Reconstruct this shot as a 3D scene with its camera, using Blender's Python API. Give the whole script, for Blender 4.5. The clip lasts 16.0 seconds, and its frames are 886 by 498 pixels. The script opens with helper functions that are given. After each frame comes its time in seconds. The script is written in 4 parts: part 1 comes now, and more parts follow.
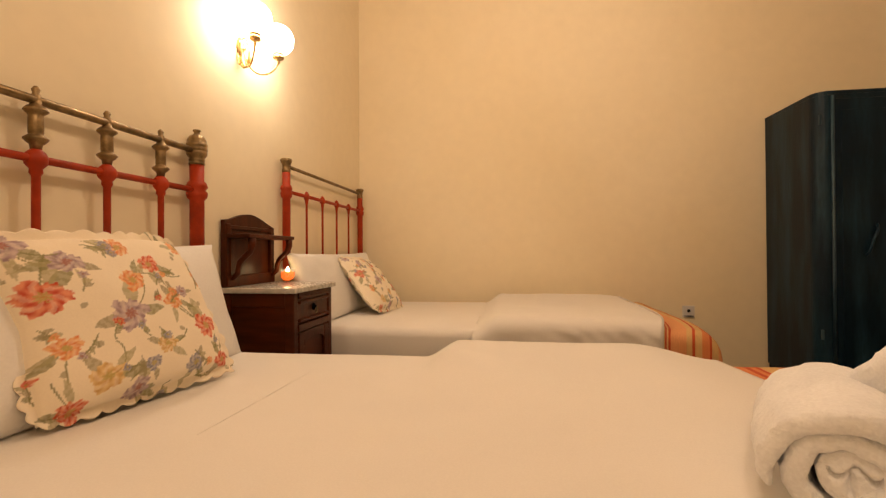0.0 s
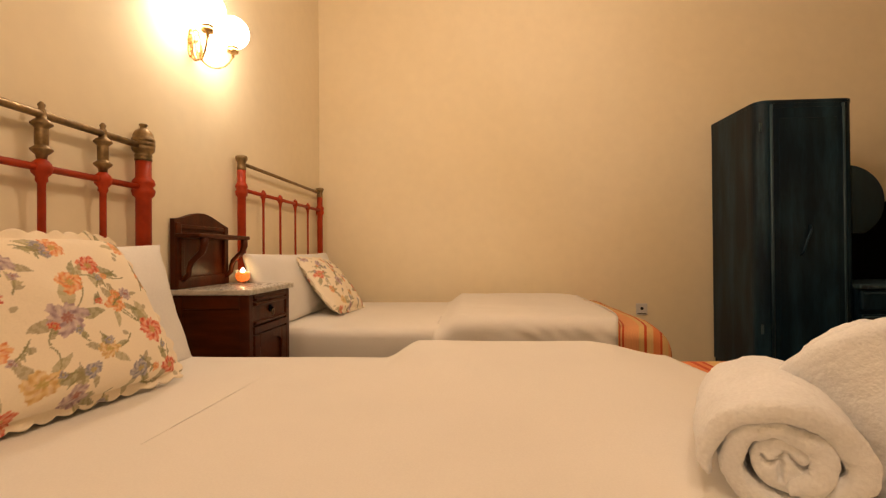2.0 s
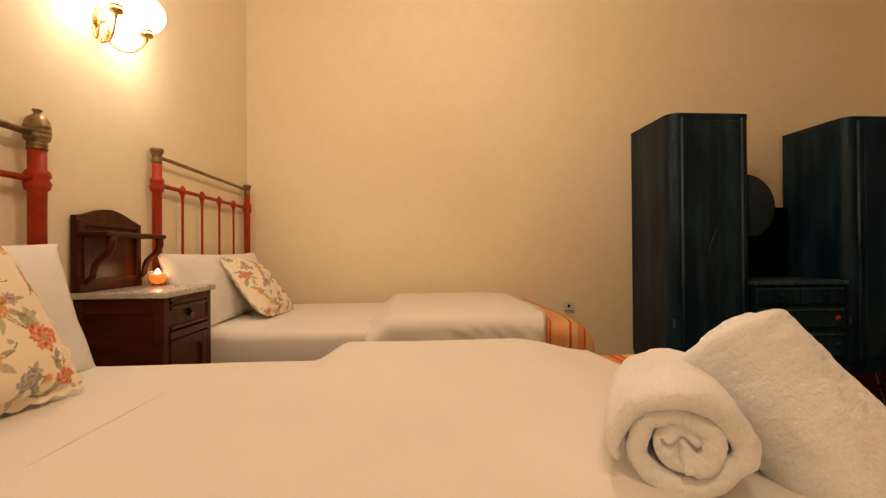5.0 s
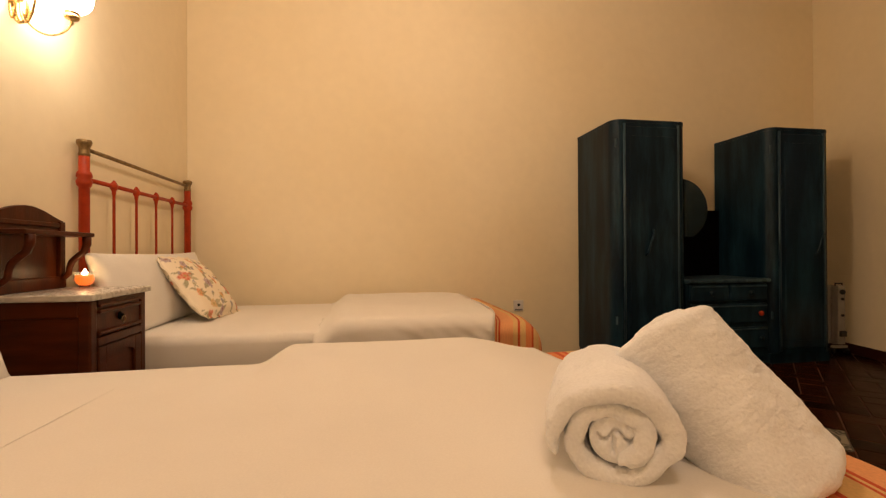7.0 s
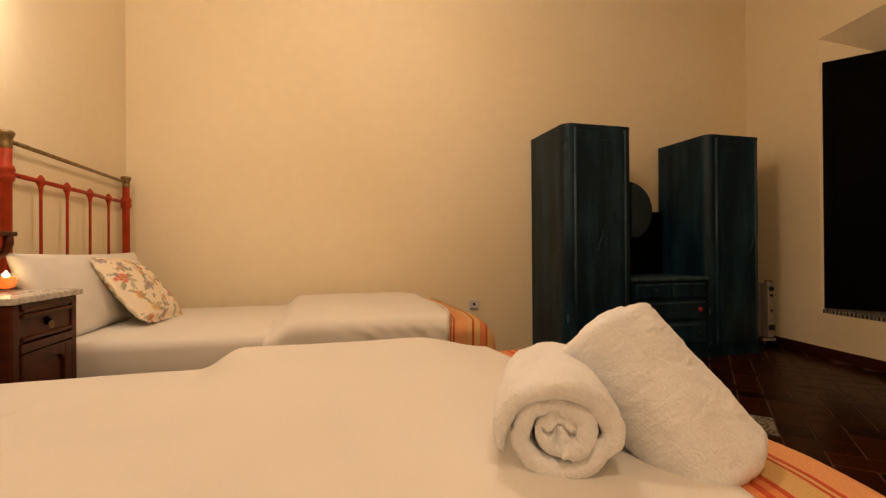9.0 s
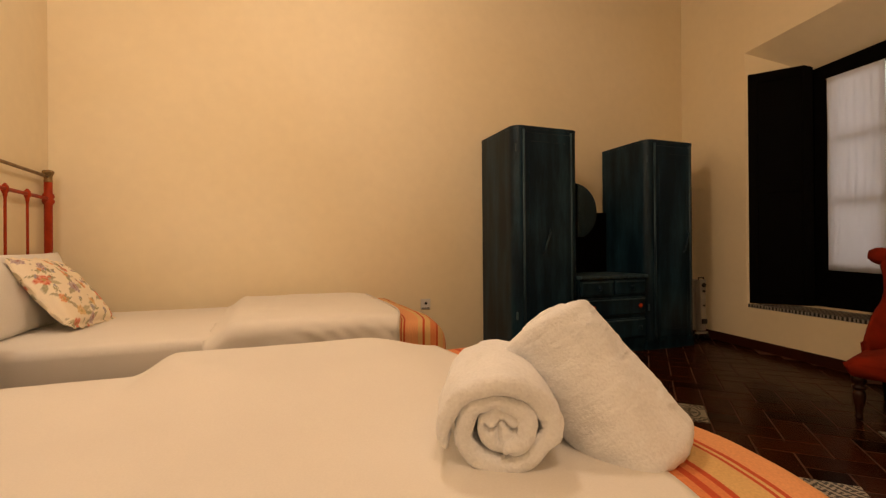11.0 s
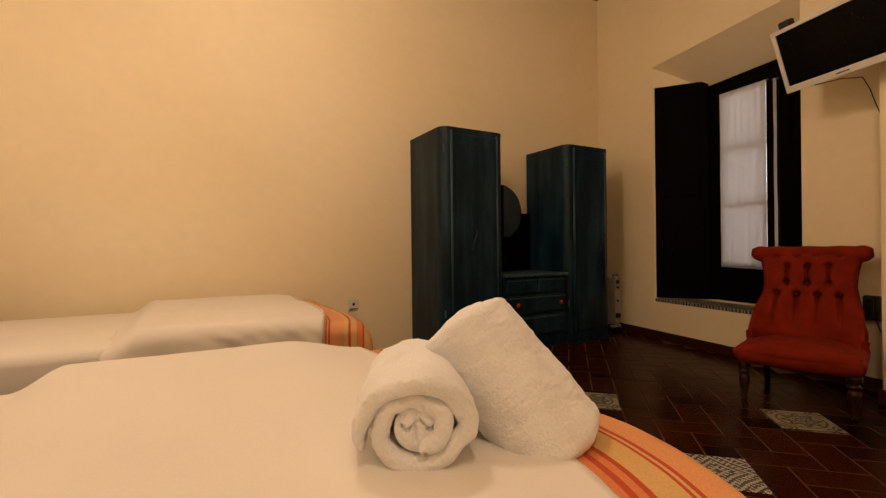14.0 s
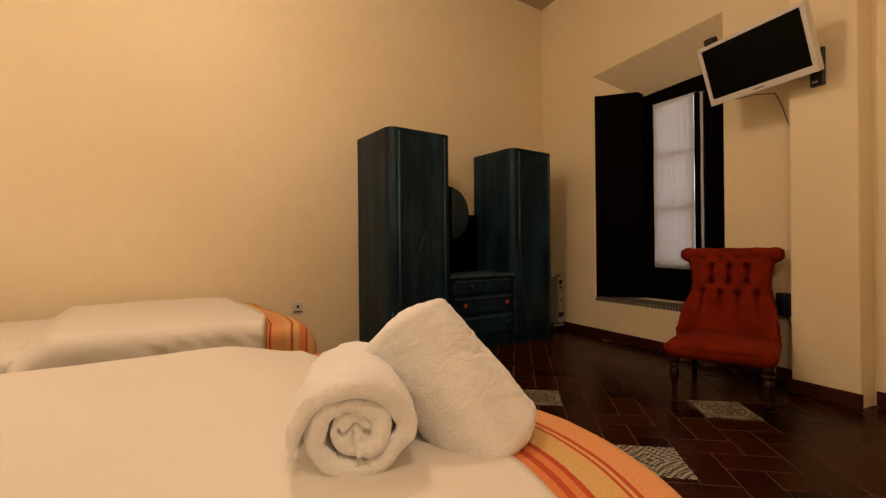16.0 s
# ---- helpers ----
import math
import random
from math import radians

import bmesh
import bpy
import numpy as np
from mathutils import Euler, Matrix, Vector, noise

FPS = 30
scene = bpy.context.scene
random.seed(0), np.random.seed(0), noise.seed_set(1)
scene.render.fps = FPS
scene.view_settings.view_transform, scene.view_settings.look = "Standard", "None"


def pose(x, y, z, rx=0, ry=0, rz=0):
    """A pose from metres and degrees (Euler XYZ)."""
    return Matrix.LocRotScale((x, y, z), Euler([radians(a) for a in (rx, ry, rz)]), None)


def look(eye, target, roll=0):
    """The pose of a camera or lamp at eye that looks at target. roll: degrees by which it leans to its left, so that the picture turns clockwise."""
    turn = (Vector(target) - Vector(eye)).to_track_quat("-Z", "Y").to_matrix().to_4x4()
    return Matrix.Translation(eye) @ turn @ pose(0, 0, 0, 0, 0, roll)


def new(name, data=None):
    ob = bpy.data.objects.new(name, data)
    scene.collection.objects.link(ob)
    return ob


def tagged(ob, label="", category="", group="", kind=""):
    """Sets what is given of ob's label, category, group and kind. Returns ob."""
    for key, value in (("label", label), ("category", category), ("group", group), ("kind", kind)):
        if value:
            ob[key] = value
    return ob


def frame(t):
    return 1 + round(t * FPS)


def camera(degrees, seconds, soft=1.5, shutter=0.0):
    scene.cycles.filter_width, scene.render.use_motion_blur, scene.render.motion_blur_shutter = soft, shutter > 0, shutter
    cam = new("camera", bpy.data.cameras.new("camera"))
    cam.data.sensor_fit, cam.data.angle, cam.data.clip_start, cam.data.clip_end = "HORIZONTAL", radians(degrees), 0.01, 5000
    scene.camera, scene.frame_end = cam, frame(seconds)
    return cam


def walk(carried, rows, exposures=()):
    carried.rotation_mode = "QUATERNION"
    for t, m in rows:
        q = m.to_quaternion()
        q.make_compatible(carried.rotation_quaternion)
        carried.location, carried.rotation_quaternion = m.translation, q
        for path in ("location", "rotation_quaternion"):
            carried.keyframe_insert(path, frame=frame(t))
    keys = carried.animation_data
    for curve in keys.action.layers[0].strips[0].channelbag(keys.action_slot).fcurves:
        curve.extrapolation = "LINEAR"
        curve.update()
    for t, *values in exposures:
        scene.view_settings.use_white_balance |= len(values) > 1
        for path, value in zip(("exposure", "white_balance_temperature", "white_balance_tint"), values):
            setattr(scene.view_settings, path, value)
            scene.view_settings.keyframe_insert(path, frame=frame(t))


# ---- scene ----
cam = camera(88.69, 16.0, soft=1.3)
ROWS = [
    (0.0, -0.0424, 0.1606, 0.8986, 8.57, 0.39, 0.40),
    (0.5, -0.0396, 0.1614, 0.8985, 7.54, 0.39, 0.37),
    (1.0, -0.0361, 0.1622, 0.8985, 6.29, 0.38, 0.40),
    (1.5, -0.0328, 0.1629, 0.8984, 5.14, 0.36, 0.48),
    (2.0, -0.0295, 0.1636, 0.8984, 3.96, 0.37, 0.46),
    (2.5, -0.0264, 0.1641, 0.8982, 2.85, 0.33, 0.41),
    (3.0, -0.0228, 0.1646, 0.8982, 1.60, 0.36, 0.41),
    (5.5, -0.0028, 0.1662, 0.8978, -5.40, 0.31, 0.39),
    (6.0, 0.0017, 0.1663, 0.8977, -6.96, 0.31, 0.38),
    (6.5, 0.0060, 0.1662, 0.8977, -8.43, 0.31, 0.38),
    (7.0, 0.0096, 0.1660, 0.8975, -9.69, 0.27, 0.32),
    (7.5, 0.0129, 0.1658, 0.8973, -10.87, 0.22, 0.22),
    (8.0, 0.0172, 0.1654, 0.8974, -12.36, 0.28, 0.34),
    (8.5, 0.0209, 0.1649, 0.8974, -13.65, 0.26, 0.38),
    (9.0, 0.0249, 0.1644, 0.8972, -15.03, 0.23, 0.36),
    (11.5, 0.0457, 0.1599, 0.8965, -22.39, 0.07, 0.54),
    (12.0, 0.0499, 0.1586, 0.8964, -23.88, 0.04, 0.60),
    (12.5, 0.0538, 0.1573, 0.8964, -25.31, 0.06, 0.56),
    (13.0, 0.0578, 0.1559, 0.8963, -26.79, 0.02, 0.57),
    (13.5, 0.0615, 0.1545, 0.8962, -28.16, 0.02, 0.58),
    (14.0, 0.0651, 0.1529, 0.8961, -29.51, -0.01, 0.63),
    (14.5, 0.0693, 0.1511, 0.8962, -31.09, 0.04, 0.61),
    (15.0, 0.0740, 0.1487, 0.8963, -32.94, 0.09, 0.59),
    (15.5, 0.0779, 0.1467, 0.8961, -34.45, 0.06, 0.57),
    (16.0, 0.0814, 0.1448, 0.8961, -35.84, 0.06, 0.57),
]
walk(cam, [(t, pose(x, y, z, 90 + pitch, roll, yaw)) for t, x, y, z, yaw, pitch, roll in ROWS])

scene.view_settings.exposure = 0.07

# ---- world and light ----
world = bpy.data.worlds.new("world")
scene.world = world
world.use_nodes = True
world.node_tree.nodes["Background"].inputs[0].default_value = (0.10, 0.14, 0.22, 1)
world.node_tree.nodes["Background"].inputs[1].default_value = 0.25
WARM = (1.0, 0.722, 0.505)


def lamp(name, kind, place, energy, colour, size, target=None):
    data = bpy.data.lights.new(name, kind)
    data.energy, data.color = energy, colour
    if kind == "AREA":
        data.shape, data.size = "DISK", size
    else:
        data.shadow_soft_size = size
    ob = new(name, data)
    ob.matrix_world = look(place, target) if target else Matrix.Translation(place)
    return ob


lamp("ceiling_light", "POINT", (0.48, 1.95, 2.88), 48, WARM, 0.14)
lamp("ceiling_light", "POINT", (0.15, -0.15, 2.60), 36, WARM, 0.14)


# ---- materials ----
def mat(name, colour, rough=0.6, metal=0.0, vary=0.12, scale=6.0, grain=60.0, bump=0.15, detail=0.06, stretch=(1, 1, 1), other=None, spec=0.5, sheen=0.0, depth=0.004, low=0.3, high=0.7):
    """A two-scale procedural surface: blotches, fine grain, relief."""
    m = bpy.data.materials.new(name)
    m.use_nodes = True
    n, l = m.node_tree.nodes, m.node_tree.links
    b = n["Principled BSDF"]
    tc = n.new("ShaderNodeTexCoord")
    mp = n.new("ShaderNodeMapping")
    mp.inputs["Scale"].default_value = stretch
    l.new(tc.outputs["Object"], mp.inputs["Vector"])
    big = n.new("ShaderNodeTexNoise")
    big.inputs["Scale"].default_value, big.inputs["Detail"].default_value = scale, 5
    fine = n.new("ShaderNodeTexNoise")
    fine.inputs["Scale"].default_value, fine.inputs["Detail"].default_value = grain, 4
    for k in (big, fine):
        l.new(mp.outputs["Vector"], k.inputs["Vector"])
    ramp = n.new("ShaderNodeMapRange")
    ramp.inputs["From Min"].default_value, ramp.inputs["From Max"].default_value = low, high
    l.new(big.outputs["Fac"], ramp.inputs["Value"])
    mix = n.new("ShaderNodeMix")
    mix.data_type = "RGBA"
    c2 = other or tuple(c * (1 - 2 * vary) for c in colour)
    mix.inputs["A"].default_value, mix.inputs["B"].default_value = (*colour, 1), (*c2, 1)
    l.new(ramp.outputs["Result"], mix.inputs["Factor"])
    hsv = n.new("ShaderNodeHueSaturation")
    l.new(mix.outputs["Result"], hsv.inputs["Color"])
    mr = n.new("ShaderNodeMapRange")
    mr.inputs["To Min"].default_value, mr.inputs["To Max"].default_value = 1 - detail * 2, 1 + detail * 2
    l.new(fine.outputs["Fac"], mr.inputs["Value"])
    l.new(mr.outputs["Result"], hsv.inputs["Value"])
    l.new(hsv.outputs["Color"], b.inputs["Base Color"])
    rr = n.new("ShaderNodeMapRange")
    rr.inputs["To Min"].default_value, rr.inputs["To Max"].default_value = max(0.02, rough - 0.1), min(1, rough + 0.1)
    l.new(fine.outputs["Fac"], rr.inputs["Value"])
    l.new(rr.outputs["Result"], b.inputs["Roughness"])
    b.inputs["Metallic"].default_value = metal
    b.inputs["Specular IOR Level"].default_value = spec
    if sheen:
        b.inputs["Sheen Weight"].default_value = sheen
    bp = n.new("ShaderNodeBump")
    bp.inputs["Strength"].default_value, bp.inputs["Distance"].default_value = bump, depth
    l.new(fine.outputs["Fac"], bp.inputs["Height"])
    l.new(bp.outputs["Normal"], b.inputs["Normal"])
    return m


def nodes_of(m):
    return m.node_tree.nodes, m.node_tree.links, m.node_tree.nodes["Principled BSDF"]


def glow(name, colour, strength):
    m = bpy.data.materials.new(name)
    m.use_nodes = True
    n, l, b = nodes_of(m)
    b.inputs["Base Color"].default_value = (*colour, 1)
    b.inputs["Emission Color"].default_value = (*colour, 1)
    b.inputs["Emission Strength"].default_value = strength
    return m


def math_node(n, l, op, a, b=None):
    k = n.new("ShaderNodeMath")
    k.operation = op
    for i, v in enumerate((a, b)):
        if v is None:
            continue
        if isinstance(v, (int, float)):
            k.inputs[i].default_value = v
        else:
            l.new(v, k.inputs[i])
    return k.outputs[0]


def floral(name):
    """Quilted cotton whose print lies in the mesh's own colour layer."""
    m = bpy.data.materials.new(name)
    m.use_nodes = True
    n, l, b = nodes_of(m)
    a = n.new("ShaderNodeAttribute")
    a.attribute_name = "print"
    weave = n.new("ShaderNodeTexNoise")
    weave.inputs["Scale"].default_value, weave.inputs["Detail"].default_value = 240, 3
    quilt = n.new("ShaderNodeTexNoise")
    quilt.inputs["Scale"].default_value, quilt.inputs["Detail"].default_value = 26, 3
    uv = n.new("ShaderNodeTexCoord").outputs["UV"]
    l.new(uv, weave.inputs["Vector"])
    l.new(uv, quilt.inputs["Vector"])
    h = n.new("ShaderNodeHueSaturation")
    l.new(a.outputs["Color"], h.inputs["Color"])
    l.new(math_node(n, l, "ADD", math_node(n, l, "MULTIPLY", weave.outputs["Fac"], 0.10), 0.95), h.inputs["Value"])
    l.new(h.outputs["Color"], b.inputs["Base Color"])
    b.inputs["Roughness"].default_value = 0.88
    b.inputs["Specular IOR Level"].default_value = 0.2
    bp = n.new("ShaderNodeBump")
    bp.inputs["Strength"].default_value, bp.inputs["Distance"].default_value = 0.45, 0.007
    l.new(quilt.outputs["Fac"], bp.inputs["Height"])
    l.new(bp.outputs["Normal"], b.inputs["Normal"])
    return m


def striped(name, stops):
    """Woven stripes over the UV's v, in metres; stops are (v, colour)."""
    m = bpy.data.materials.new(name)
    m.use_nodes = True
    n, l, b = nodes_of(m)
    uv = n.new("ShaderNodeTexCoord").outputs["UV"]
    sx = n.new("ShaderNodeSeparateXYZ")
    l.new(uv, sx.inputs[0])
    r = n.new("ShaderNodeValToRGB")
    r.color_ramp.interpolation = "CONSTANT"
    e = r.color_ramp.elements
    for i, (v, c) in enumerate(stops):
        k = e[i] if i < 2 else e.new(v)
        k.position, k.color = v, (*c, 1)
    l.new(math_node(n, l, "MULTIPLY", sx.outputs["Y"], 1.6), r.inputs["Fac"])
    w = n.new("ShaderNodeTexNoise")
    w.inputs["Scale"].default_value, w.inputs["Detail"].default_value = 180, 2
    l.new(uv, w.inputs["Vector"])
    h = n.new("ShaderNodeHueSaturation")
    l.new(r.outputs["Color"], h.inputs["Color"])
    l.new(math_node(n, l, "ADD", math_node(n, l, "MULTIPLY", w.outputs["Fac"], 0.4), 0.8), h.inputs["Value"])
    l.new(h.outputs["Color"], b.inputs["Base Color"])
    b.inputs["Roughness"].default_value = 0.9
    bp = n.new("ShaderNodeBump")
    bp.inputs["Strength"].default_value, bp.inputs["Distance"].default_value = 0.3, 0.003
    l.new(w.outputs["Fac"], bp.inputs["Height"])
    l.new(bp.outputs["Normal"], b.inputs["Normal"])
    return m


def glass(name, colour, rough=0.0):
    m = bpy.data.materials.new(name)
    m.use_nodes = True
    n, l, b = nodes_of(m)
    b.inputs["Base Color"].default_value = (*colour, 1)
    b.inputs["Transmission Weight"].default_value = 1.0
    b.inputs["Roughness"].default_value = rough
    b.inputs["IOR"].default_value = 1.45
    return m


M_WALL = mat("cream_plaster", (0.90, 0.795, 0.585), 0.85, other=(0.85, 0.730, 0.500), scale=0.8, grain=14, bump=0.22, detail=0.02, depth=0.006)
# ceiling colour darkened and browner than the walls, also to cut bounced light
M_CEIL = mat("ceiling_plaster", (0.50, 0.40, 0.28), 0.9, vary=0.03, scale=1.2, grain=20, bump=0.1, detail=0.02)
M_LINEN = mat("white_cotton", (0.82, 0.785, 0.735), 0.85, vary=0.02, scale=3, grain=260, bump=0.12, detail=0.03, depth=0.0015, sheen=0.1)
M_PILLOW = mat("white_pillow_cotton", (0.83, 0.80, 0.75), 0.85, vary=0.02, scale=4, grain=120, bump=0.15, detail=0.03, depth=0.002)
M_TERRY = mat("white_terry", (0.88, 0.89, 0.92), 0.95, vary=0.05, scale=9, grain=190, bump=0.55, detail=0.06, depth=0.004, sheen=0.25, spec=0.05)
M_RED = mat("red_paint", (0.43, 0.040, 0.005), 0.5, vary=0.15, scale=18, grain=90, bump=0.1, detail=0.08, spec=0.3)
M_BRASS = mat("aged_brass", (0.36, 0.245, 0.115), 0.42, metal=0.8, vary=0.3, scale=30, grain=140, bump=0.2, detail=0.12)
M_WOOD = mat("walnut", (0.085, 0.017, 0.0035), 0.40, spec=0.16, vary=0.25, scale=5, grain=40, bump=0.15, detail=0.12, stretch=(1, 1, 6))
M_WOODH = mat("walnut_horizontal", (0.090, 0.018, 0.0038), 0.38, spec=0.16, vary=0.25, scale=5, grain=40, bump=0.15, detail=0.12, stretch=(1, 6, 1))
M_MARBLE = mat("pale_marble", (0.60, 0.57, 0.52), 0.28, vary=0.10, scale=9, grain=40, bump=0.05, detail=0.05)
M_BLUE = mat("blue_limed_wood", (0.0030, 0.0125, 0.0235), 0.38, scale=2.2, grain=22, bump=0.12, detail=0.22, stretch=(4, 4, 0.7), other=(0.018, 0.054, 0.082), spec=0.18, low=0.42, high=0.80)
# paler blue wood; on the tower beads the paleness is a painted highlight
M_BLUEL = mat("blue_wood_worn_highlit", (0.062, 0.116, 0.150), 0.4, vary=0.25, scale=3, grain=14, bump=0.2, detail=0.3, stretch=(9, 9, 0.8), other=(0.008, 0.024, 0.038), spec=0.3)
# near-black wood; on the wardrobe's back it stands in for shade
M_DARK = mat("dark_stained_shaded_wood", (0.0022, 0.0016, 0.0014), 0.7, vary=0.2, scale=6, grain=50, bump=0.1, stretch=(4, 4, 0.6), spec=0.05)
M_BLACK = mat("black_plastic", (0.012, 0.012, 0.013), 0.4, vary=0.1, bump=0.03)
M_GOLD = mat("polished_brass", (0.62, 0.40, 0.15), 0.28, metal=1.0, vary=0.2, scale=30, grain=140, bump=0.08, detail=0.06)
M_LEG = mat("dark_walnut", (0.026, 0.0075, 0.0030), 0.38, vary=0.2, scale=14, grain=60, bump=0.08, detail=0.1, spec=0.25)
M_WHITEP = mat("white_plastic", (0.72, 0.69, 0.66), 0.35, vary=0.02, bump=0.03, detail=0.01)
M_SCREEN = mat("dark_screen", (0.002, 0.002, 0.002), 0.30, vary=0.05, bump=0.0, detail=0.01, spec=0.1)
M_VELVET = mat("red_velvet", (0.225, 0.0145, 0.0010), 0.9, vary=0.18, scale=12, grain=200, bump=0.2, detail=0.10, spec=0.2)
M_TILE = mat("terracotta", (0.038, 0.0096, 0.0022), 0.24, vary=0.25, scale=5, grain=9, bump=0.045, detail=0.10, other=(0.018, 0.0044, 0.0012), spec=0.05, depth=0.003)
nodes_of(M_TILE)[2].inputs["Specular Tint"].default_value = (1.0, 0.72, 0.46, 1)
M_GROUT = mat("grout", (0.066, 0.025, 0.0105), 0.8, vary=0.1)
M_SKIRT = mat("skirting_tile", (0.046, 0.0095, 0.0032), 0.4, vary=0.2)
M_CURTAIN = mat("sheer_curtain", (0.80, 0.78, 0.76), 0.9, vary=0.03, scale=8, grain=300, bump=0.1, detail=0.03)
M_GLOBE = glow("lit_globe", (1.0, 0.82, 0.63), 34)
M_FLAME = glow("flame", (1.0, 0.75, 0.35), 60)
M_OUT = glow("night_street", (0.72, 0.67, 0.68), 1.8)
M_FLORAL = floral("floral_cotton")
O1, O2, O3, O4 = (0.66, 0.22, 0.075), (0.50, 0.070, 0.020), (0.66, 0.42, 0.17), (0.72, 0.33, 0.14)
M_STRIPE = striped("striped_blanket", [(0.0, O3), (0.24, O1), (0.285, O2), (0.305, O1), (0.335, O2), (0.352, O3), (0.445, O2), (0.456, O3), (0.466, O2), (0.482, O4), (0.59, O3), (0.63, O2), (0.65, O3), (0.70, O1), (0.76, O2), (0.78, O3), (0.85, O4), (0.91, O2), (0.93, O3)])
M_MIRROR = bpy.data.materials.new("old_mirror")
M_MIRROR.use_nodes = True
nodes_of(M_MIRROR)[2].inputs["Base Color"].default_value = (0.34, 0.40, 0.37, 1)
nodes_of(M_MIRROR)[2].inputs["Metallic"].default_value = 1.0
nodes_of(M_MIRROR)[2].inputs["Roughness"].default_value = 0.08
M_GLASS = glass("window_glass", (0.95, 0.96, 0.96))
M_CLEAR = bpy.data.materials.new("thin_clear_glass")
M_CLEAR.use_nodes = True
_n, _l, _b = nodes_of(M_CLEAR)
_b.inputs["Roughness"].default_value = 0.03
_b.inputs["Base Color"].default_value = (0.8, 0.8, 0.8, 1)
_t = _n.new("ShaderNodeBsdfTransparent")
_m = _n.new("ShaderNodeMixShader")
_m.inputs[0].default_value = 0.10
_l.new(_t.outputs[0], _m.inputs[1])
_l.new(_b.outputs[0], _m.inputs[2])
_l.new(_m.outputs[0], _n["Material Output"].inputs[0])
M_CANDLE = glow("lit_orange_glass", (1.0, 0.17, 0.012), 1.0)
M_ENAMEL = mat("off_white_enamel", (0.40, 0.37, 0.33), 0.45, vary=0.08, scale=10, bump=0.04, detail=0.03)

# the curtain lets the light behind it through
_n, _l, _b = nodes_of(M_CURTAIN)
_tr = _n.new("ShaderNodeBsdfTranslucent")
_tr.inputs["Color"].default_value = (0.8, 0.8, 0.8, 1)
_mx = _n.new("ShaderNodeMixShader")
_mx.inputs[0].default_value = 0.55
_l.new(_b.outputs[0], _mx.inputs[1])
_l.new(_tr.outputs[0], _mx.inputs[2])
_l.new(_mx.outputs[0], _n["Material Output"].inputs[0])


def patterned(name, dark, light, scale, fine):
    """Glazed cement tile: a symmetric dark figure on a pale ground, over the tile's own plane."""
    m = bpy.data.materials.new(name)
    m.use_nodes = True
    n, l, b = nodes_of(m)
    sx = n.new("ShaderNodeSeparateXYZ")
    l.new(n.new("ShaderNodeTexCoord").outputs["Object"], sx.inputs[0])
    ax = math_node(n, l, "ABSOLUTE", sx.outputs["X"])
    ay = math_node(n, l, "ABSOLUTE", sx.outputs["Y"])
    hi, lo = math_node(n, l, "MAXIMUM", ax, ay), math_node(n, l, "MINIMUM", ax, ay)
    add = math_node(n, l, "ADD", hi, lo)
    rad = math_node(n, l, "SQRT", math_node(n, l, "ADD", math_node(n, l, "MULTIPLY", ax, ax), math_node(n, l, "MULTIPLY", ay, ay)))
    if fine:
        def line(value, at, width):
            return math_node(n, l, "LESS_THAN", math_node(n, l, "ABSOLUTE", math_node(n, l, "SUBTRACT", value, at)), width)
        ang = math_node(n, l, "ARCTAN2", ay, ax)
        wave = math_node(n, l, "COSINE", math_node(n, l, "MULTIPLY", ang, 8))
        bloom = math_node(n, l, "SUBTRACT", rad, math_node(n, l, "MULTIPLY", wave, 0.014))
        dx, dy = math_node(n, l, "SUBTRACT", 0.14, ax), math_node(n, l, "SUBTRACT", 0.14, ay)
        far = math_node(n, l, "SQRT", math_node(n, l, "ADD", math_node(n, l, "MULTIPLY", dx, dx), math_node(n, l, "MULTIPLY", dy, dy)))
        lobe = math_node(n, l, "ADD", far, math_node(n, l, "MULTIPLY", math_node(n, l, "COSINE", math_node(n, l, "MULTIPLY", math_node(n, l, "ARCTAN2", dy, dx), 8)), 0.008))
        f = line(bloom, 0.068, 0.011)
        for k in (line(rad, 0.022, 0.005), line(bloom, 0.042, 0.006), line(lobe, 0.045, 0.010), line(lobe, 0.072, 0.006), line(rad, 0.103, 0.005), line(hi, 0.136, 0.003), line(rad, 0.0, 0.008)):
            f = math_node(n, l, "MAXIMUM", f, k)
    else:
        w1 = math_node(n, l, "MULTIPLY", math_node(n, l, "SINE", math_node(n, l, "MULTIPLY", hi, scale)), math_node(n, l, "COSINE", math_node(n, l, "MULTIPLY", lo, scale * 1.45)))
        w2 = math_node(n, l, "SINE", math_node(n, l, "MULTIPLY", add, scale * 0.75))
        f = math_node(n, l, "GREATER_THAN", math_node(n, l, "ADD", w1, math_node(n, l, "MULTIPLY", w2, 0.55)), 0.0)
    mix = n.new("ShaderNodeMix")
    mix.data_type = "RGBA"
    mix.inputs["A"].default_value, mix.inputs["B"].default_value = (*light, 1), (*dark, 1)
    l.new(f, mix.inputs["Factor"])
    z = n.new("ShaderNodeTexNoise")
    z.inputs["Scale"].default_value = 35
    h = n.new("ShaderNodeHueSaturation")
    l.new(mix.outputs["Result"], h.inputs["Color"])
    l.new(math_node(n, l, "ADD", math_node(n, l, "MULTIPLY", z.outputs["Fac"], 0.5), 0.75), h.inputs["Value"])
    l.new(h.outputs["Color"], b.inputs["Base Color"])
    b.inputs["Roughness"].default_value = 0.35
    return m


M_DECOR = patterned("patterned_tile", (0.02, 0.024, 0.03), (0.50, 0.47, 0.40), 185, False)
M_SILL = patterned("small_patterned_tile", (0.012, 0.014, 0.016), (0.34, 0.32, 0.28), 210, False)
M_DECOR2 = patterned("patterned_tile_pale", (0.010, 0.011, 0.010), (0.30, 0.275, 0.215), 60, True)


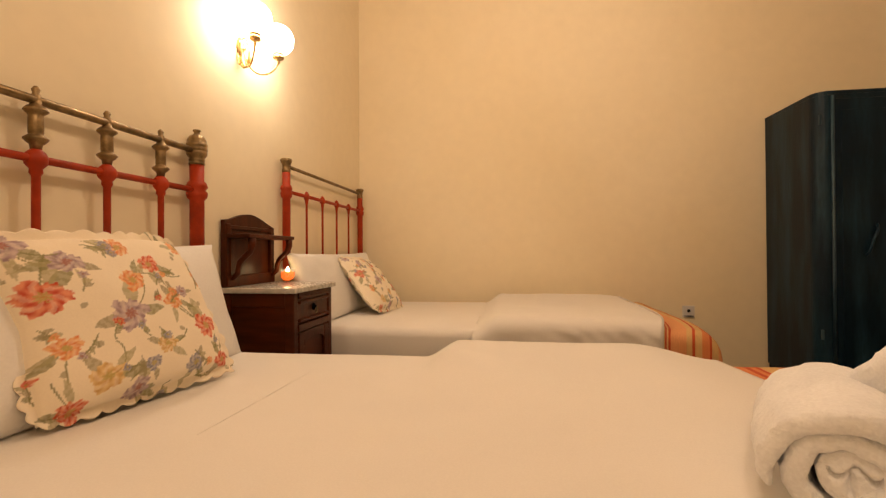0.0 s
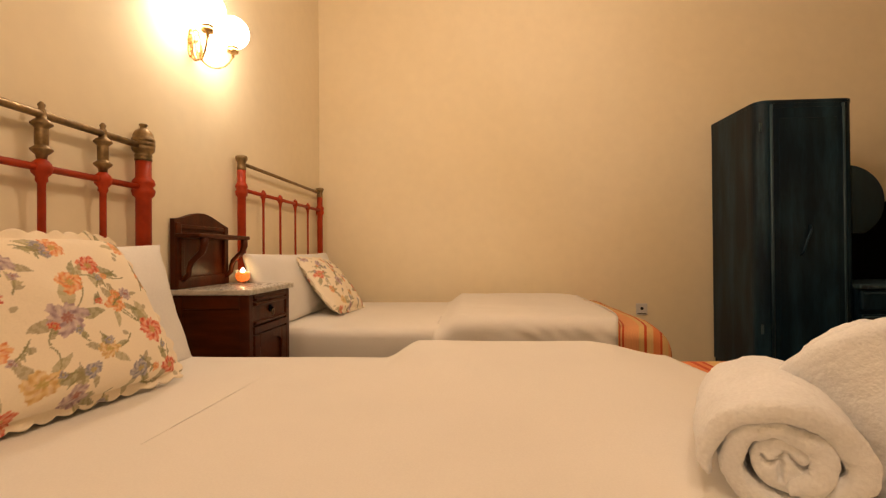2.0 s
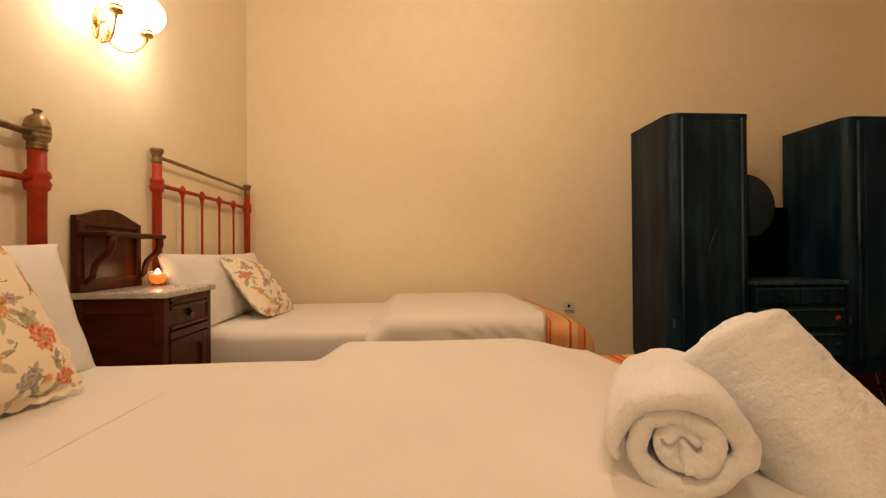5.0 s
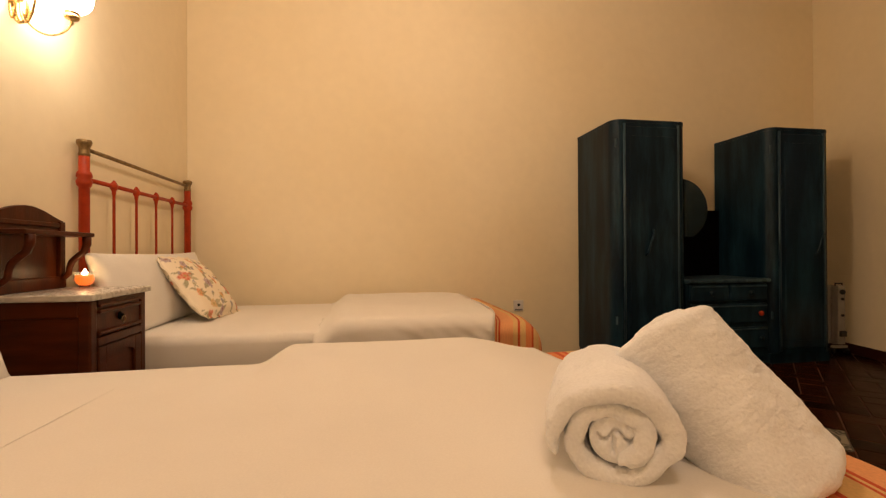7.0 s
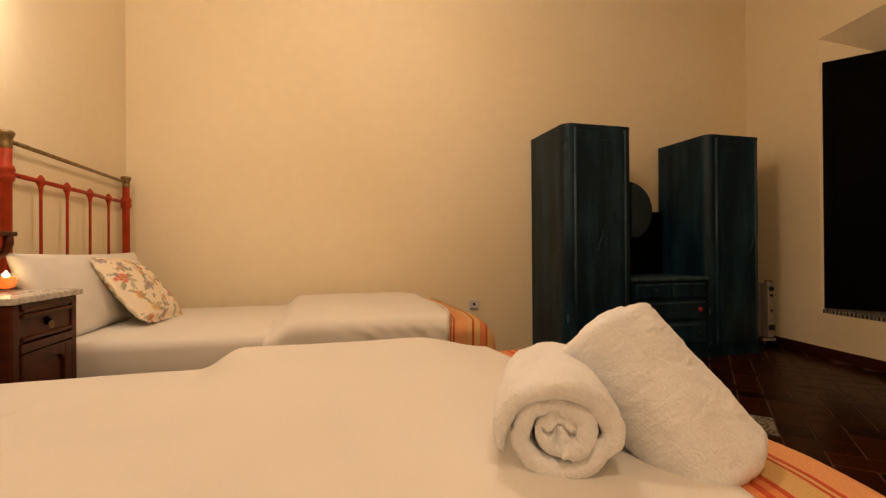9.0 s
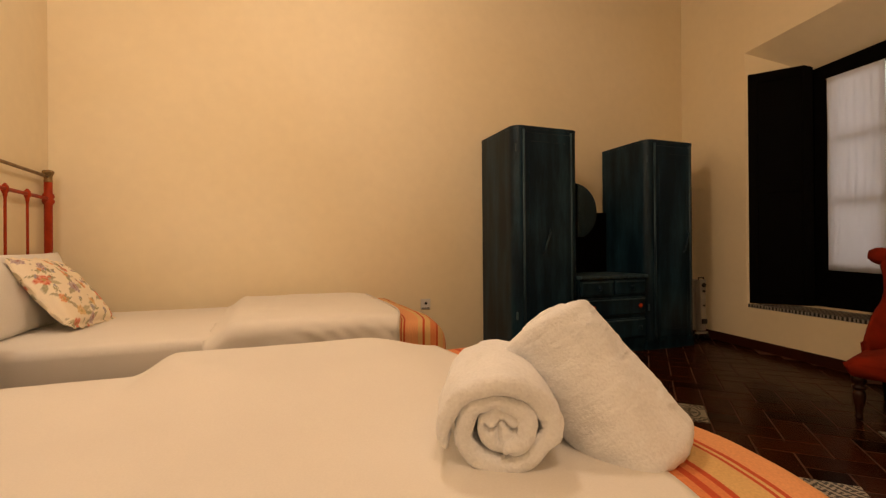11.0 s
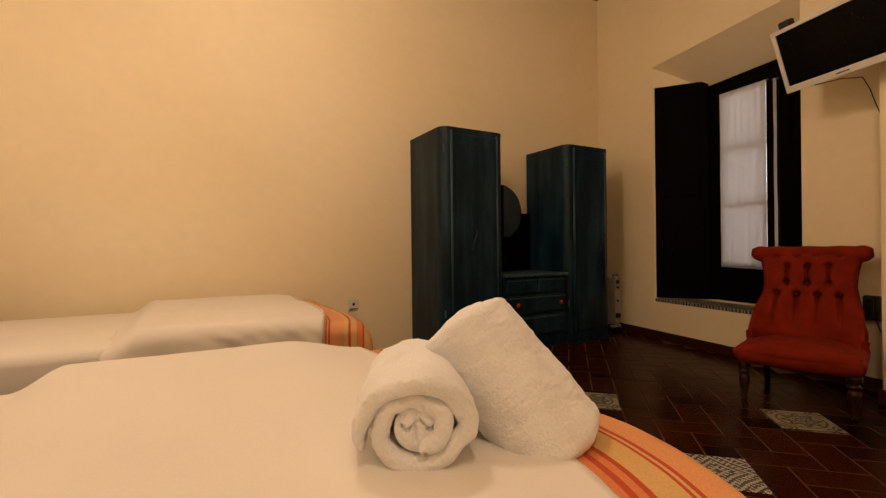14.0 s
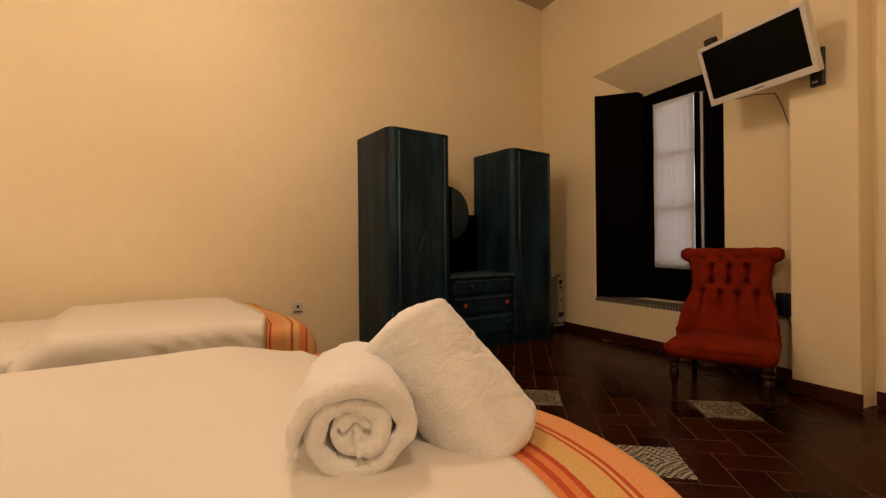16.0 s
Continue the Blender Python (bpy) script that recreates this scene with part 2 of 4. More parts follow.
# ---- mesh helpers ----
def part(name, bm, material, parent=None, label="", smooth=False, place=None):
    me = bpy.data.meshes.new(name)
    bmesh.ops.recalc_face_normals(bm, faces=bm.faces)
    bm.to_mesh(me)
    bm.free()
    me.materials.append(material)
    if smooth:
        for p in me.polygons:
            p.use_smooth = True
    ob = new(name, me)
    if place is not None:
        ob.matrix_basis = place
    if parent:
        ob.parent = parent
    if label:
        ob["label"] = label
    return ob


def empty(name, place=None):
    ob = new(name)
    ob.empty_display_size = 0.1
    if place is not None:
        ob.matrix_basis = place
    return ob


def box(x0, x1, y0, y1, z0, z1, bevel=0.0, seg=2, bm=None):
    bm2 = bmesh.new()
    bmesh.ops.create_cube(bm2, size=1)
    for v in bm2.verts:
        v.co = Vector((x0 + (v.co.x + 0.5) * (x1 - x0), y0 + (v.co.y + 0.5) * (y1 - y0), z0 + (v.co.z + 0.5) * (z1 - z0)))
    if bevel:
        bmesh.ops.bevel(bm2, geom=bm2.edges[:], offset=bevel, segments=seg, affect="EDGES", profile=0.5)
    if bm is None:
        return bm2
    return merge(bm, bm2)


def merge(bm, other):
    me = bpy.data.meshes.new("tmp")
    other.to_mesh(me)
    other.free()
    bm.from_mesh(me)
    bpy.data.meshes.remove(me)
    return bm


def moved(bm, m):
    bmesh.ops.transform(bm, matrix=m, verts=bm.verts)
    return bm


def turned(profile, seg=20, bm=None, place=None):
    """A turned solid about z from (radius, height) pairs."""
    b = bmesh.new()
    rings = []
    for r, z in profile:
        rings.append([b.verts.new((r * math.cos(2 * math.pi * k / seg), r * math.sin(2 * math.pi * k / seg), z)) for k in range(seg)])
    for a, c in zip(rings, rings[1:]):
        for k in range(seg):
            b.faces.new((a[k], a[(k + 1) % seg], c[(k + 1) % seg], c[k]))
    b.faces.new(rings[0][::-1])
    b.faces.new(rings[-1])
    if place is not None:
        moved(b, place)
    return b if bm is None else merge(bm, b)


def tube(points, radius, seg=10, bm=None):
    """A round rod along a line of points."""
    b = bmesh.new()
    pts = [Vector(p) for p in points]
    rings = []
    side = None
    for i, p in enumerate(pts):
        d = (pts[min(i + 1, len(pts) - 1)] - pts[max(i - 1, 0)]).normalized()
        if side is None:
            side = d.orthogonal().normalized()
        side = (side - d * side.dot(d)).normalized()
        up = d.cross(side)
        r = radius[i] if isinstance(radius, (list, tuple)) else radius
        rings.append([b.verts.new(p + r * (math.cos(2 * math.pi * k / seg) * side + math.sin(2 * math.pi * k / seg) * up)) for k in range(seg)])
    for a, c in zip(rings, rings[1:]):
        for k in range(seg):
            b.faces.new((a[k], a[(k + 1) % seg], c[(k + 1) % seg], c[k]))
    b.faces.new(rings[0][::-1])
    b.faces.new(rings[-1])
    return b if bm is None else merge(bm, b)


def extruded(outline, depth, axis="x"):
    """A flat outline of (a, b) pairs given thickness along an axis from 0 to depth."""
    b = bmesh.new()
    def co(p, d):
        return {"x": (d, p[0], p[1]), "y": (p[0], d, p[1]), "z": (p[0], p[1], d)}[axis]
    lo = [b.verts.new(co(p, 0)) for p in outline]
    hi = [b.verts.new(co(p, depth)) for p in outline]
    n = len(outline)
    b.faces.new(lo)
    b.faces.new(hi[::-1])
    for i in range(n):
        b.faces.new((lo[i], lo[(i + 1) % n], hi[(i + 1) % n], hi[i]))
    return b


def grid_mesh(rows, closed=False, uv=None):
    """A sheet through rows of points; uv(i, j) gives its print coordinates."""
    b = bmesh.new()
    layer = b.loops.layers.uv.new("UVMap") if uv else None
    vs = [[b.verts.new(p) for p in r] for r in rows]
    for i in range(len(vs) - 1):
        n = len(vs[i])
        for j in range(n if closed else n - 1):
            k = (j + 1) % n
            f = b.faces.new((vs[i][j], vs[i][k], vs[i + 1][k], vs[i + 1][j]))
            if uv:
                for loop, (a, c) in zip(f.loops, ((i, j), (i, j + 1), (i + 1, j + 1), (i + 1, j))):
                    loop[layer].uv = uv(a, c)
    return b


def wobble(p, scale, amount, seed=0.0):
    return amount * noise.noise(Vector(p) * scale + Vector((seed, seed * 1.7, 0)))


def solid(ob, thickness, offset=-1.0):
    m = ob.modifiers.new("thickness", "SOLIDIFY")
    m.thickness, m.offset = thickness, offset
    return ob


# ---- setting ----
H = 3.72
EAST = Matrix(((-0.1914, 0.9815, 0, 4.204), (-0.9815, -0.1914, 0, 3.807), (0, 0, 1, 0), (0, 0, 0, 1)))  # u along the window wall, n outwards


def structure(name, bm, material, label, smooth=False, place=None):
    return tagged(part(name, bm, material, None, "", smooth, place), label, name.split("_")[0], "", "structure")


floor = structure("floor", box(-1.6, 5.2, -1.5, 4.1, -0.15, -0.0022), M_GROUT, "dark terracotta tile floor laid in a herringbone")
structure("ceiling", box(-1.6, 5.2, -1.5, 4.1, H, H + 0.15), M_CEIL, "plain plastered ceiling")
structure("wall_west", box(-1.60, -1.295, -1.5, 4.1, -0.1, H + 0.1), M_WALL, "cream plastered wall behind the headboards")
structure("wall_north", box(-1.297, 4.9, 3.807, 4.1, -0.1, H + 0.1), M_WALL, "plain cream plastered wall with uneven trowel marks")
structure("wall_south", box(-1.297, 5.0, -1.5, -1.2, -0.1, H + 0.1), M_WALL, "plain cream plastered wall")


def niche_wall():
    b = bmesh.new()
    F = [(0.822, 0.36), (2.185, 0.36), (2.185, 2.66), (0.822, 2.645)]
    B = [(1.105, 0.40), (2.02, 0.40), (2.02, 2.40), (1.105, 2.392)]
    outer = [(-0.3, -0.1), (2.745, -0.1), (2.745, H + 0.1), (-0.3, H + 0.1)]
    f0 = [b.verts.new((u, 0, z)) for u, z in outer]
    f1 = [b.verts.new((u, 0, z)) for u, z in F]
    b1 = [b.verts.new((u, 0.36, z)) for u, z in B]
    b2 = [b.verts.new((u, 0.50, z)) for u, z in B]
    b0 = [b.verts.new((u, 0.50, z)) for u, z in outer]
    for ring, nxt in ((f0, f1), (f1, b1), (b1, b2), (b2, b0), (b0, f0)):
        for i in range(4):
            b.faces.new((ring[i], ring[(i + 1) % 4], nxt[(i + 1) % 4], nxt[i]))
    return b


structure("wall_east", niche_wall(), M_WALL, "cream plastered wall with a deep splayed window recess", place=EAST)
structure("pilaster", box(2.745, 3.088, -0.235, 0.5, -0.1, H + 0.1, 0.012), M_WALL, "cream plastered pier projecting beside the window", place=EAST)
structure("wall_east_end", box(3.088, 5.35, -0.086, 0.5, -0.1, H + 0.1), M_WALL, "cream plastered wall beyond the pier", place=EAST)
sk = box(0.0, 2.745, -0.014, -0.001, 0, 0.082, 0.003)
structure("baseboard", sk, M_SKIRT, "low dark red tile skirting", place=EAST)
structure("baseboard_pier", box(2.735, 3.10, -0.249, -0.236, 0, 0.082, 0.003), M_SKIRT, "low dark red tile skirting", place=EAST)
structure("baseboard_end", box(3.10, 5.0, -0.100, -0.087, 0, 0.082, 0.003), M_SKIRT, "low dark red tile skirting", place=EAST)
sill = structure("window_sill", box(0.835, 2.17, 0.002, 0.36, 0.362, 0.392, 0.004), M_SILL, "patterned glazed tiles on the recess sill", place=EAST)

# window: dark frame, glazing bars, panes
window = tagged(empty("window_1", EAST), "dark wooden casement window with lit sheer curtains", "window", "", "structure")


def wpart(name, b, material, parent=None, label=""):
    return part(name, b, material, parent or window, label)


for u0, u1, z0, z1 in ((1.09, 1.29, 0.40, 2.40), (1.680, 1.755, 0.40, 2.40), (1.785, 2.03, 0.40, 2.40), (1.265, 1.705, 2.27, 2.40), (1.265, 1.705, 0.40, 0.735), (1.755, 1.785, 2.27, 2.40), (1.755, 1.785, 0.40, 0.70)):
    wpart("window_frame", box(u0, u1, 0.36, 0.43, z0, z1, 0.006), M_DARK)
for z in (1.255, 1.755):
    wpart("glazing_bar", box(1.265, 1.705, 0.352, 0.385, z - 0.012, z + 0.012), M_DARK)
pane = wpart("pane", box(1.265, 1.785, 0.414, 0.418, 0.70, 2.27), M_GLASS)
pane.visible_shadow = False
structure("backdrop", box(0.6, 2.6, 0.62, 0.63, 0.2, 2.7), M_OUT, "pale lit street beyond the window", place=EAST)


def shutter(name, width, z0, z1, m, label):
    t = tagged(empty(name, m), label, "shutter")
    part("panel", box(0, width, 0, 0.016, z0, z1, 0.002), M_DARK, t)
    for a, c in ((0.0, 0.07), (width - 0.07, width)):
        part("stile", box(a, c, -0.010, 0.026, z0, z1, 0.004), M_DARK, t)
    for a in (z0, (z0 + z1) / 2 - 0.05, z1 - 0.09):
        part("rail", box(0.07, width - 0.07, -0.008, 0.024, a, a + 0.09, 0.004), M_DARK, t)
    return t


shutter("window_shutter", 0.455, 0.40, 2.44, EAST @ pose(0.842, 0.012, 0, 0, 0, 47), "black wooden shutter folded back against the recess")
shutter("window_shutter", 0.30, 0.40, 2.38, EAST @ pose(1.83, 0.345, 0, 0, 0, -12), "black wooden shutter standing half open")


def curtain(u0, u1, z0, z1, waves, label):
    t = tagged(empty("curtain", EAST), label, "curtain")
    rows = []
    for i in range(25):
        z = z0 + (z1 - z0) * i / 24
        pinch = 1.0
        rows.append([(u0 + (u1 - u0) * j / 80, 0.338 + 0.0016 * math.sin(j / 80 * waves * 6.283 + 0.6 * math.sin(z * 3)) * pinch + wobble((j * 0.05, z, 0), 3, 0.004), z - 0.012 * (j / 80 - 0.5)) for j in range(81)])
    solid(part("cloth", grid_mesh(rows), M_CURTAIN, t, smooth=True), 0.001)
    part("rod", tube([(u0 - 0.015, 0.345, z1 + 0.004), (u1 + 0.015, 0.345, z1 - 0.006)], 0.005), M_BRASS, t)
    return t


curtain(1.275, 1.697, 0.70, 2.262, 7, "white sheer curtain gathered over the casement")
curtain(1.757, 1.783, 0.72, 2.24, 2, "narrow strip of white sheer curtain at the casement gap")


# ---- beds ----
def headboard(x, y0, y1, bars, z_rail, z_low, tall_bars, z_post, label):
    """Iron bedstead at the wall: painted posts and bars, brass top rail and caps."""
    t = tagged(empty("bed", Matrix.Translation((x, (y0 + y1) / 2, 0))), label, "bed")
    off = Matrix.Translation((-x, -(y0 + y1) / 2, 0))
    put = lambda name, b, m, lab="", par=None: part(name, moved(b, off), m, par or t, lab, True)
    for y in (y0, y1):
        r = 0.026 if tall_bars else 0.0215
        zc = z_post - (0.13 if tall_bars else 0.075)
        post = put("post", turned([(r * 0.8, 0.0), (r, 0.03), (r, z_low - 0.04), (r * 1.35, z_low - 0.03), (r * 1.5, z_low - 0.012), (r * 1.2, z_low), (r * 1.5, z_low + 0.012), (r * 1.3, z_low + 0.028), (r, z_low + 0.036), (r, zc + 0.005)], 20, place=Matrix.Translation((x, y, 0))), M_RED)
        if tall_bars:
            prof = [(r * 1.08, zc - 0.004), (r * 1.12, zc + 0.004), (r * 1.02, zc + 0.007), (r * 1.10, zc + 0.012), (r * 1.10, zc + 0.018), (r * 1.0, zc + 0.021), (r * 1.30, zc + 0.030), (r * 1.42, zc + 0.036), (r * 1.45, zc + 0.046), (r * 1.36, zc + 0.048), (r * 1.48, zc + 0.052), (r * 1.48, zc + 0.062), (r * 1.38, zc + 0.064), (r * 1.47, zc + 0.068), (r * 1.45, zc + 0.078), (r * 1.33, zc + 0.080), (r * 1.30, zc + 0.092), (r * 1.02, zc + 0.106), (r * 0.62, zc + 0.113), (r * 0.40, zc + 0.118), (r * 0.40, zc + 0.124), (r * 0.56, zc + 0.129), (r * 0.50, zc + 0.133), (r * 0.2, zc + 0.134)]
        else:
            prof = [(r, zc), (r * 1.1, zc + 0.01), (r * 0.95, zc + 0.02), (r * 1.0, zc + 0.04), (r * 1.35, zc + 0.055), (r * 1.45, zc + 0.065), (r * 1.3, zc + 0.074), (r * 0.4, zc + 0.078)]
        put("post_cap", turned(prof, 20, place=Matrix.Translation((x, y, 0))), M_BRASS, "brass cap", None)
    put("top_rail", tube([(x, y0, z_rail), (x, y1, z_rail)], 0.0115 if tall_bars else 0.0095, 12), M_BRASS, "dull brass top rail")
    put("cross_rail", tube([(x, y0, z_low), (x, y1, z_low)], 0.0105, 12), M_RED)
    for y in bars:
        k = 0.010 if tall_bars else 0.0068
        put("bar", turned([(k, 0.36), (k, z_low - 0.045), (k * 1.5, z_low - 0.036), (k * 1.4, z_low - 0.026), (k * 2.4, z_low - 0.014), (k * 2.6, z_low), (k * 2.2, z_low + 0.014), (k * 1.2, z_low + 0.024), (k * 0.6, z_low + 0.03)], 16, place=Matrix.Translation((x, y, 0))), M_RED)
        if tall_bars:
            z = z_low + 0.024
            h = z_rail - z
            put("spindle", turned([(0.012, z), (0.014, z + 0.1 * h), (0.019, z + 0.13 * h), (0.027, z + 0.20 * h), (0.027, z + 0.225 * h), (0.017, z + 0.29 * h), (0.0155, z + 0.31 * h), (0.0165, z + 0.34 * h), (0.0165, z + 0.66 * h), (0.0155, z + 0.68 * h), (0.018, z + 0.71 * h), (0.027, z + 0.77 * h), (0.027, z + 0.80 * h), (0.019, z + 0.87 * h), (0.013, z + 0.9 * h), (0.012, z + h), (0.011, z + h + 0.012), (0.007, z + h + 0.018), (0.010, z + h + 0.027), (0.004, z + h + 0.036)], 16, place=Matrix.Translation((x, y, 0))), M_BRASS, "brass spindle")
    return t, off


def rounded_slab(x0, x1, y0, y1, z0, z1, r):
    return box(x0, x1, y0, y1, z0, z1, r, 4)


def make_bed(y0, y1, bars, z_rail, z_low, tall, z_post, foot, m_y0, m_y1, z_top, label):
    t, off = headboard(-1.252, y0, y1, bars, z_rail, z_low, tall, z_post, label)
    part("bed_base", moved(box(-1.19, foot - 0.03, m_y0 + 0.05, m_y1 - 0.05, 0.20, 0.30, 0.01), off), M_DARK, t)
    for x in (-1.1, foot - 0.1):
        for y in (m_y0 + 0.1, m_y1 - 0.1):
            part("leg", moved(tube([(x, y, 0), (x, y, 0.21)], 0.02), off), M_DARK, t)
    mt = part("mattress", moved(rounded_slab(-1.19, foot, m_y0, m_y1, 0.298, z_top, 0.045), off), M_LINEN, t, "mattress in a fitted white sheet", True)
    return t


make_bed(0.539, 1.763, (0.734, 0.950, 1.158, 1.366, 1.579), 1.298, 1.146, True, 1.378, 0.78, 0.47, 1.765, 0.522, "orange-red iron bed with brass top rail and spindles")
make_bed(2.474, 3.688, (2.721, 2.951, 3.192, 3.426), 1.374, 1.236, False, 1.413, 0.76, 2.385, 3.64, 0.517, "orange-red iron bed with brass rail against the corner")


def cover(name, x0, x1, y0, y1, z, drop, r, material, label, cat, seed, lift=lambda x, y: 0.0, wrinkle=0.004, foot=0.0, head_round=0.04, thick=0.02, settle=0.05, rise=None, gentle=0.0, foot_r=0.05, pucker=0.0):
    """A cover lying over a bed: flat on top, rounded over both long sides, and over the foot where foot is its drop there."""
    prof = []
    half = (y1 - y0) / 2
    mid = (y0 + y1) / 2
    arc = math.pi / 2 * r
    flat = half - r
    total = flat + arc + drop
    N = 64
    for k in range(-N, N + 1):
        s = total * abs(k) / N
        sg = 1 if k >= 0 else -1
        if s < flat:
            prof.append((sg * s, 0.0, s))
        elif s < flat + arc:
            a = (s - flat) / r
            prof.append((sg * (flat + r * math.sin(a)), -r * (1 - math.cos(a)), s))
        else:
            prof.append((sg * (half + 0.012 * (s - flat - arc)), -r - (s - flat - arc), s))
    line = []
    n_x = max(12, int((x1 - x0) / 0.018))
    for i in range(n_x + 1):
        x = x0 + (x1 - x0) * i / n_x
        line.append((x, 0.0, x - x0))
    if foot:
        for i in range(1, 22):
            s = foot * i / 21
            rf = foot_r
            if s < rf * 1.5708:
                a = s / rf
                line.append((x1 + rf * math.sin(a), -rf * (1 - math.cos(a)), x1 - x0 + s))
            else:
                line.append((x1 + rf + 0.05 * (s - rf * 1.5708), -rf - (s - rf * 1.5708), x1 - x0 + s))
    rows = []
    for x, dz, sx in line:
        row = []
        for y, pz, s in prof:
            soft = min(1.0, max(0.0, (y1 - 0.16 - (mid + y)) / 0.45))
            e = min(1.0, max(0.0, (x - (x0 if rise is None else rise)) / (head_round * (1 + gentle * soft)))) if head_round else 1.0
            lip = 1 - e * e * (3 - 2 * e)
            yy = mid + y * (1 - 0.07 * max(0.0, -dz - 0.04))
            zz = z + min(dz, 0) + pz - settle + (settle + lift(x, yy)) * (1 - lip)
            w = wobble((x * 0.6, yy * 0.8, zz * 0.4), 4.5, wrinkle, seed) + wobble((x, yy, zz), 13, wrinkle * 0.35, seed)
            if pz < -r * 0.9:
                fold = 0.010 * math.sin(x * 26 + seed + 2 * wobble((x, 0, 0), 3, 1, seed)) * min(1, (-pz - r) / 0.12)
                yy += fold
                w *= 0.3
            if pucker and y < 0 and pz < 0:
                yy += pucker * math.sin((x + 1.6 * pz) * 52 + 3 * wobble((x, 0, 0), 5, 1, seed)) * min(1.0, -pz / 0.07) * min(1.0, max(0.0, (x + 0.05) / 0.3))
            tuck = (0.85 if y0 < 1 else 0.45) * max(0.0, y0 + 0.41 - yy) ** 2 * min(1.0, max(0.0, (x - 0.2) / 0.45))
            if rise is not None:
                tuck += 0.10 * max(0.0, yy - 1.25) * min(1.0, max(0.0, (x - 0.2) / 0.45))
            row.append((x + w * 0.3 - tuck, yy, zz + w))
        rows.append(row)
    ob = part(name, grid_mesh(rows, uv=lambda i, j: (prof[min(j, 2 * N)][0], line[min(i, len(line) - 1)][2])), material, None, "", True)
    solid(ob, thick)
    tagged(ob, label, cat)
    return ob


def lift1(x, y):
    s = min(1.0, max(0.0, (x - 0.36) / 0.30))
    n = min(1.0, max(0.0, (1.55 - y) / 0.65))
    return -0.045 * s * s * (3 - 2 * s) * (1 - 0.75 * n) - 0.046 * n * n * (3 - 2 * n)


cover("blanket", 0.50, 0.85, 0.44, 1.775, 0.530, 0.20, 0.06, M_STRIPE, "orange and tan striped blanket over the foot of the bed", "blanket", 1.3, wrinkle=0.003, foot=0.30, head_round=0, thick=0.006)
duvet_near = cover("duvet", -1.13, 0.655, 0.43, 1.785, 0.592, 0.24, 0.060, M_LINEN, "white duvet spread smooth with a thick raised lower half", "duvet", 3.1, lift1, 0.003, head_round=0.13, thick=0.006, settle=0.062, rise=-0.345, gentle=3.5)
cover("blanket", 0.45, 0.835, 2.375, 3.65, 0.530, 0.22, 0.06, M_STRIPE, "orange and tan striped blanket over the foot of the bed", "blanket", 6.3, wrinkle=0.006, foot_r=0.14, foot=0.36, head_round=0, thick=0.006)
duvet_far = cover("duvet", -0.235, 0.715, 2.345, 3.665, 0.585, 0.20, 0.075, M_LINEN, "thick white duvet folded back across the bed", "duvet", 8.1, lambda x, y: -0.02 * max(0, (x - 0.4) / 0.35) ** 2, 0.010, head_round=0.13, thick=0.012, settle=0.070, pucker=0.0032)


part("seam", tube([(-0.676, 1.0, 0.5308), (-0.668, 1.26, 0.5308), (-0.660, 1.52, 0.5305)], 0.0009, 6), M_LINEN, duvet_near, "stitched seam in the bedding", True)
part("hem", tube([(0.708 - 0.45 * max(0.0, 2.755 - y) ** 2, y, 0.5745 + wobble((0.7, y, 0), 4, 0.003)) for y in [2.48 + 0.05 * k for k in range(22)]], 0.0035, 6), M_LINEN, duvet_far, "stitched duvet hem", True)


def pillow(name, w, h, thick, material, place, label, cat, seed):
    """A stuffed pillow in its own plane (x across, y up)."""
    N = 44
    def pt(i, j, side):
        a, b = 2 * i / N - 1, 2 * j / N - 1
        # corners drawn out, sides slightly drawn in
        x = a * w / 2 * (1 - 0.07 * (1 - b * b) * abs(a) ** 2)
        y = b * h / 2 * (1 - 0.07 * (1 - a * a) * abs(b) ** 2)
        edge = max(abs(a), abs(b))
        q = max(0.0, 1 - abs(a) ** 2.4) * max(0.0, 1 - abs(b) ** 2.4)
        z = side * (thick / 2 * max(0.0, q) ** 0.42 + 0.003)
        if edge > 0.9999:
            return (x, y, 0.006 * math.sin((a - b) * 9 + seed) * 0.4)
        z += wobble((x, y, side), 6, 0.012 * min(1, q * 2), seed) + wobble((x, y, side), 16, 0.004, seed)
        return (x, y, z)
    b = bmesh.new()
    layer = b.loops.layers.uv.new("UVMap")
    for side in (1, -1):
        vs = [[b.verts.new(pt(i, j, side)) for j in range(N + 1)] for i in range(N + 1)]
        for i in range(N):
            for j in range(N):
                f = b.faces.new((vs[i][j], vs[i + 1][j], vs[i + 1][j + 1], vs[i][j + 1]))
                for loop, (p, q) in zip(f.loops, ((i, j), (i + 1, j), (i + 1, j + 1), (i, j + 1))):
                    loop[layer].uv = (p / N * w + seed, q / N * h + seed * 0.3)
    bmesh.ops.remove_doubles(b, verts=b.verts, dist=0.0015)
    ob = part(name, b, material, None, "", True, place)
    return tagged(ob, label, cat)


PETALS = {"red": ((0.56, 0.045, 0.022), (0.80, 0.30, 0.17)), "orange": ((0.72, 0.20, 0.06), (0.84, 0.50, 0.24)),
          "gold": ((0.62, 0.36, 0.12), (0.80, 0.60, 0.30)), "mauve": ((0.30, 0.20, 0.24), (0.60, 0.47, 0.47)),
          "blue": ((0.20, 0.20, 0.26), (0.46, 0.43, 0.46))}
LEAF = ((0.25, 0.235, 0.105), (0.42, 0.37, 0.20), (0.33, 0.28, 0.16))
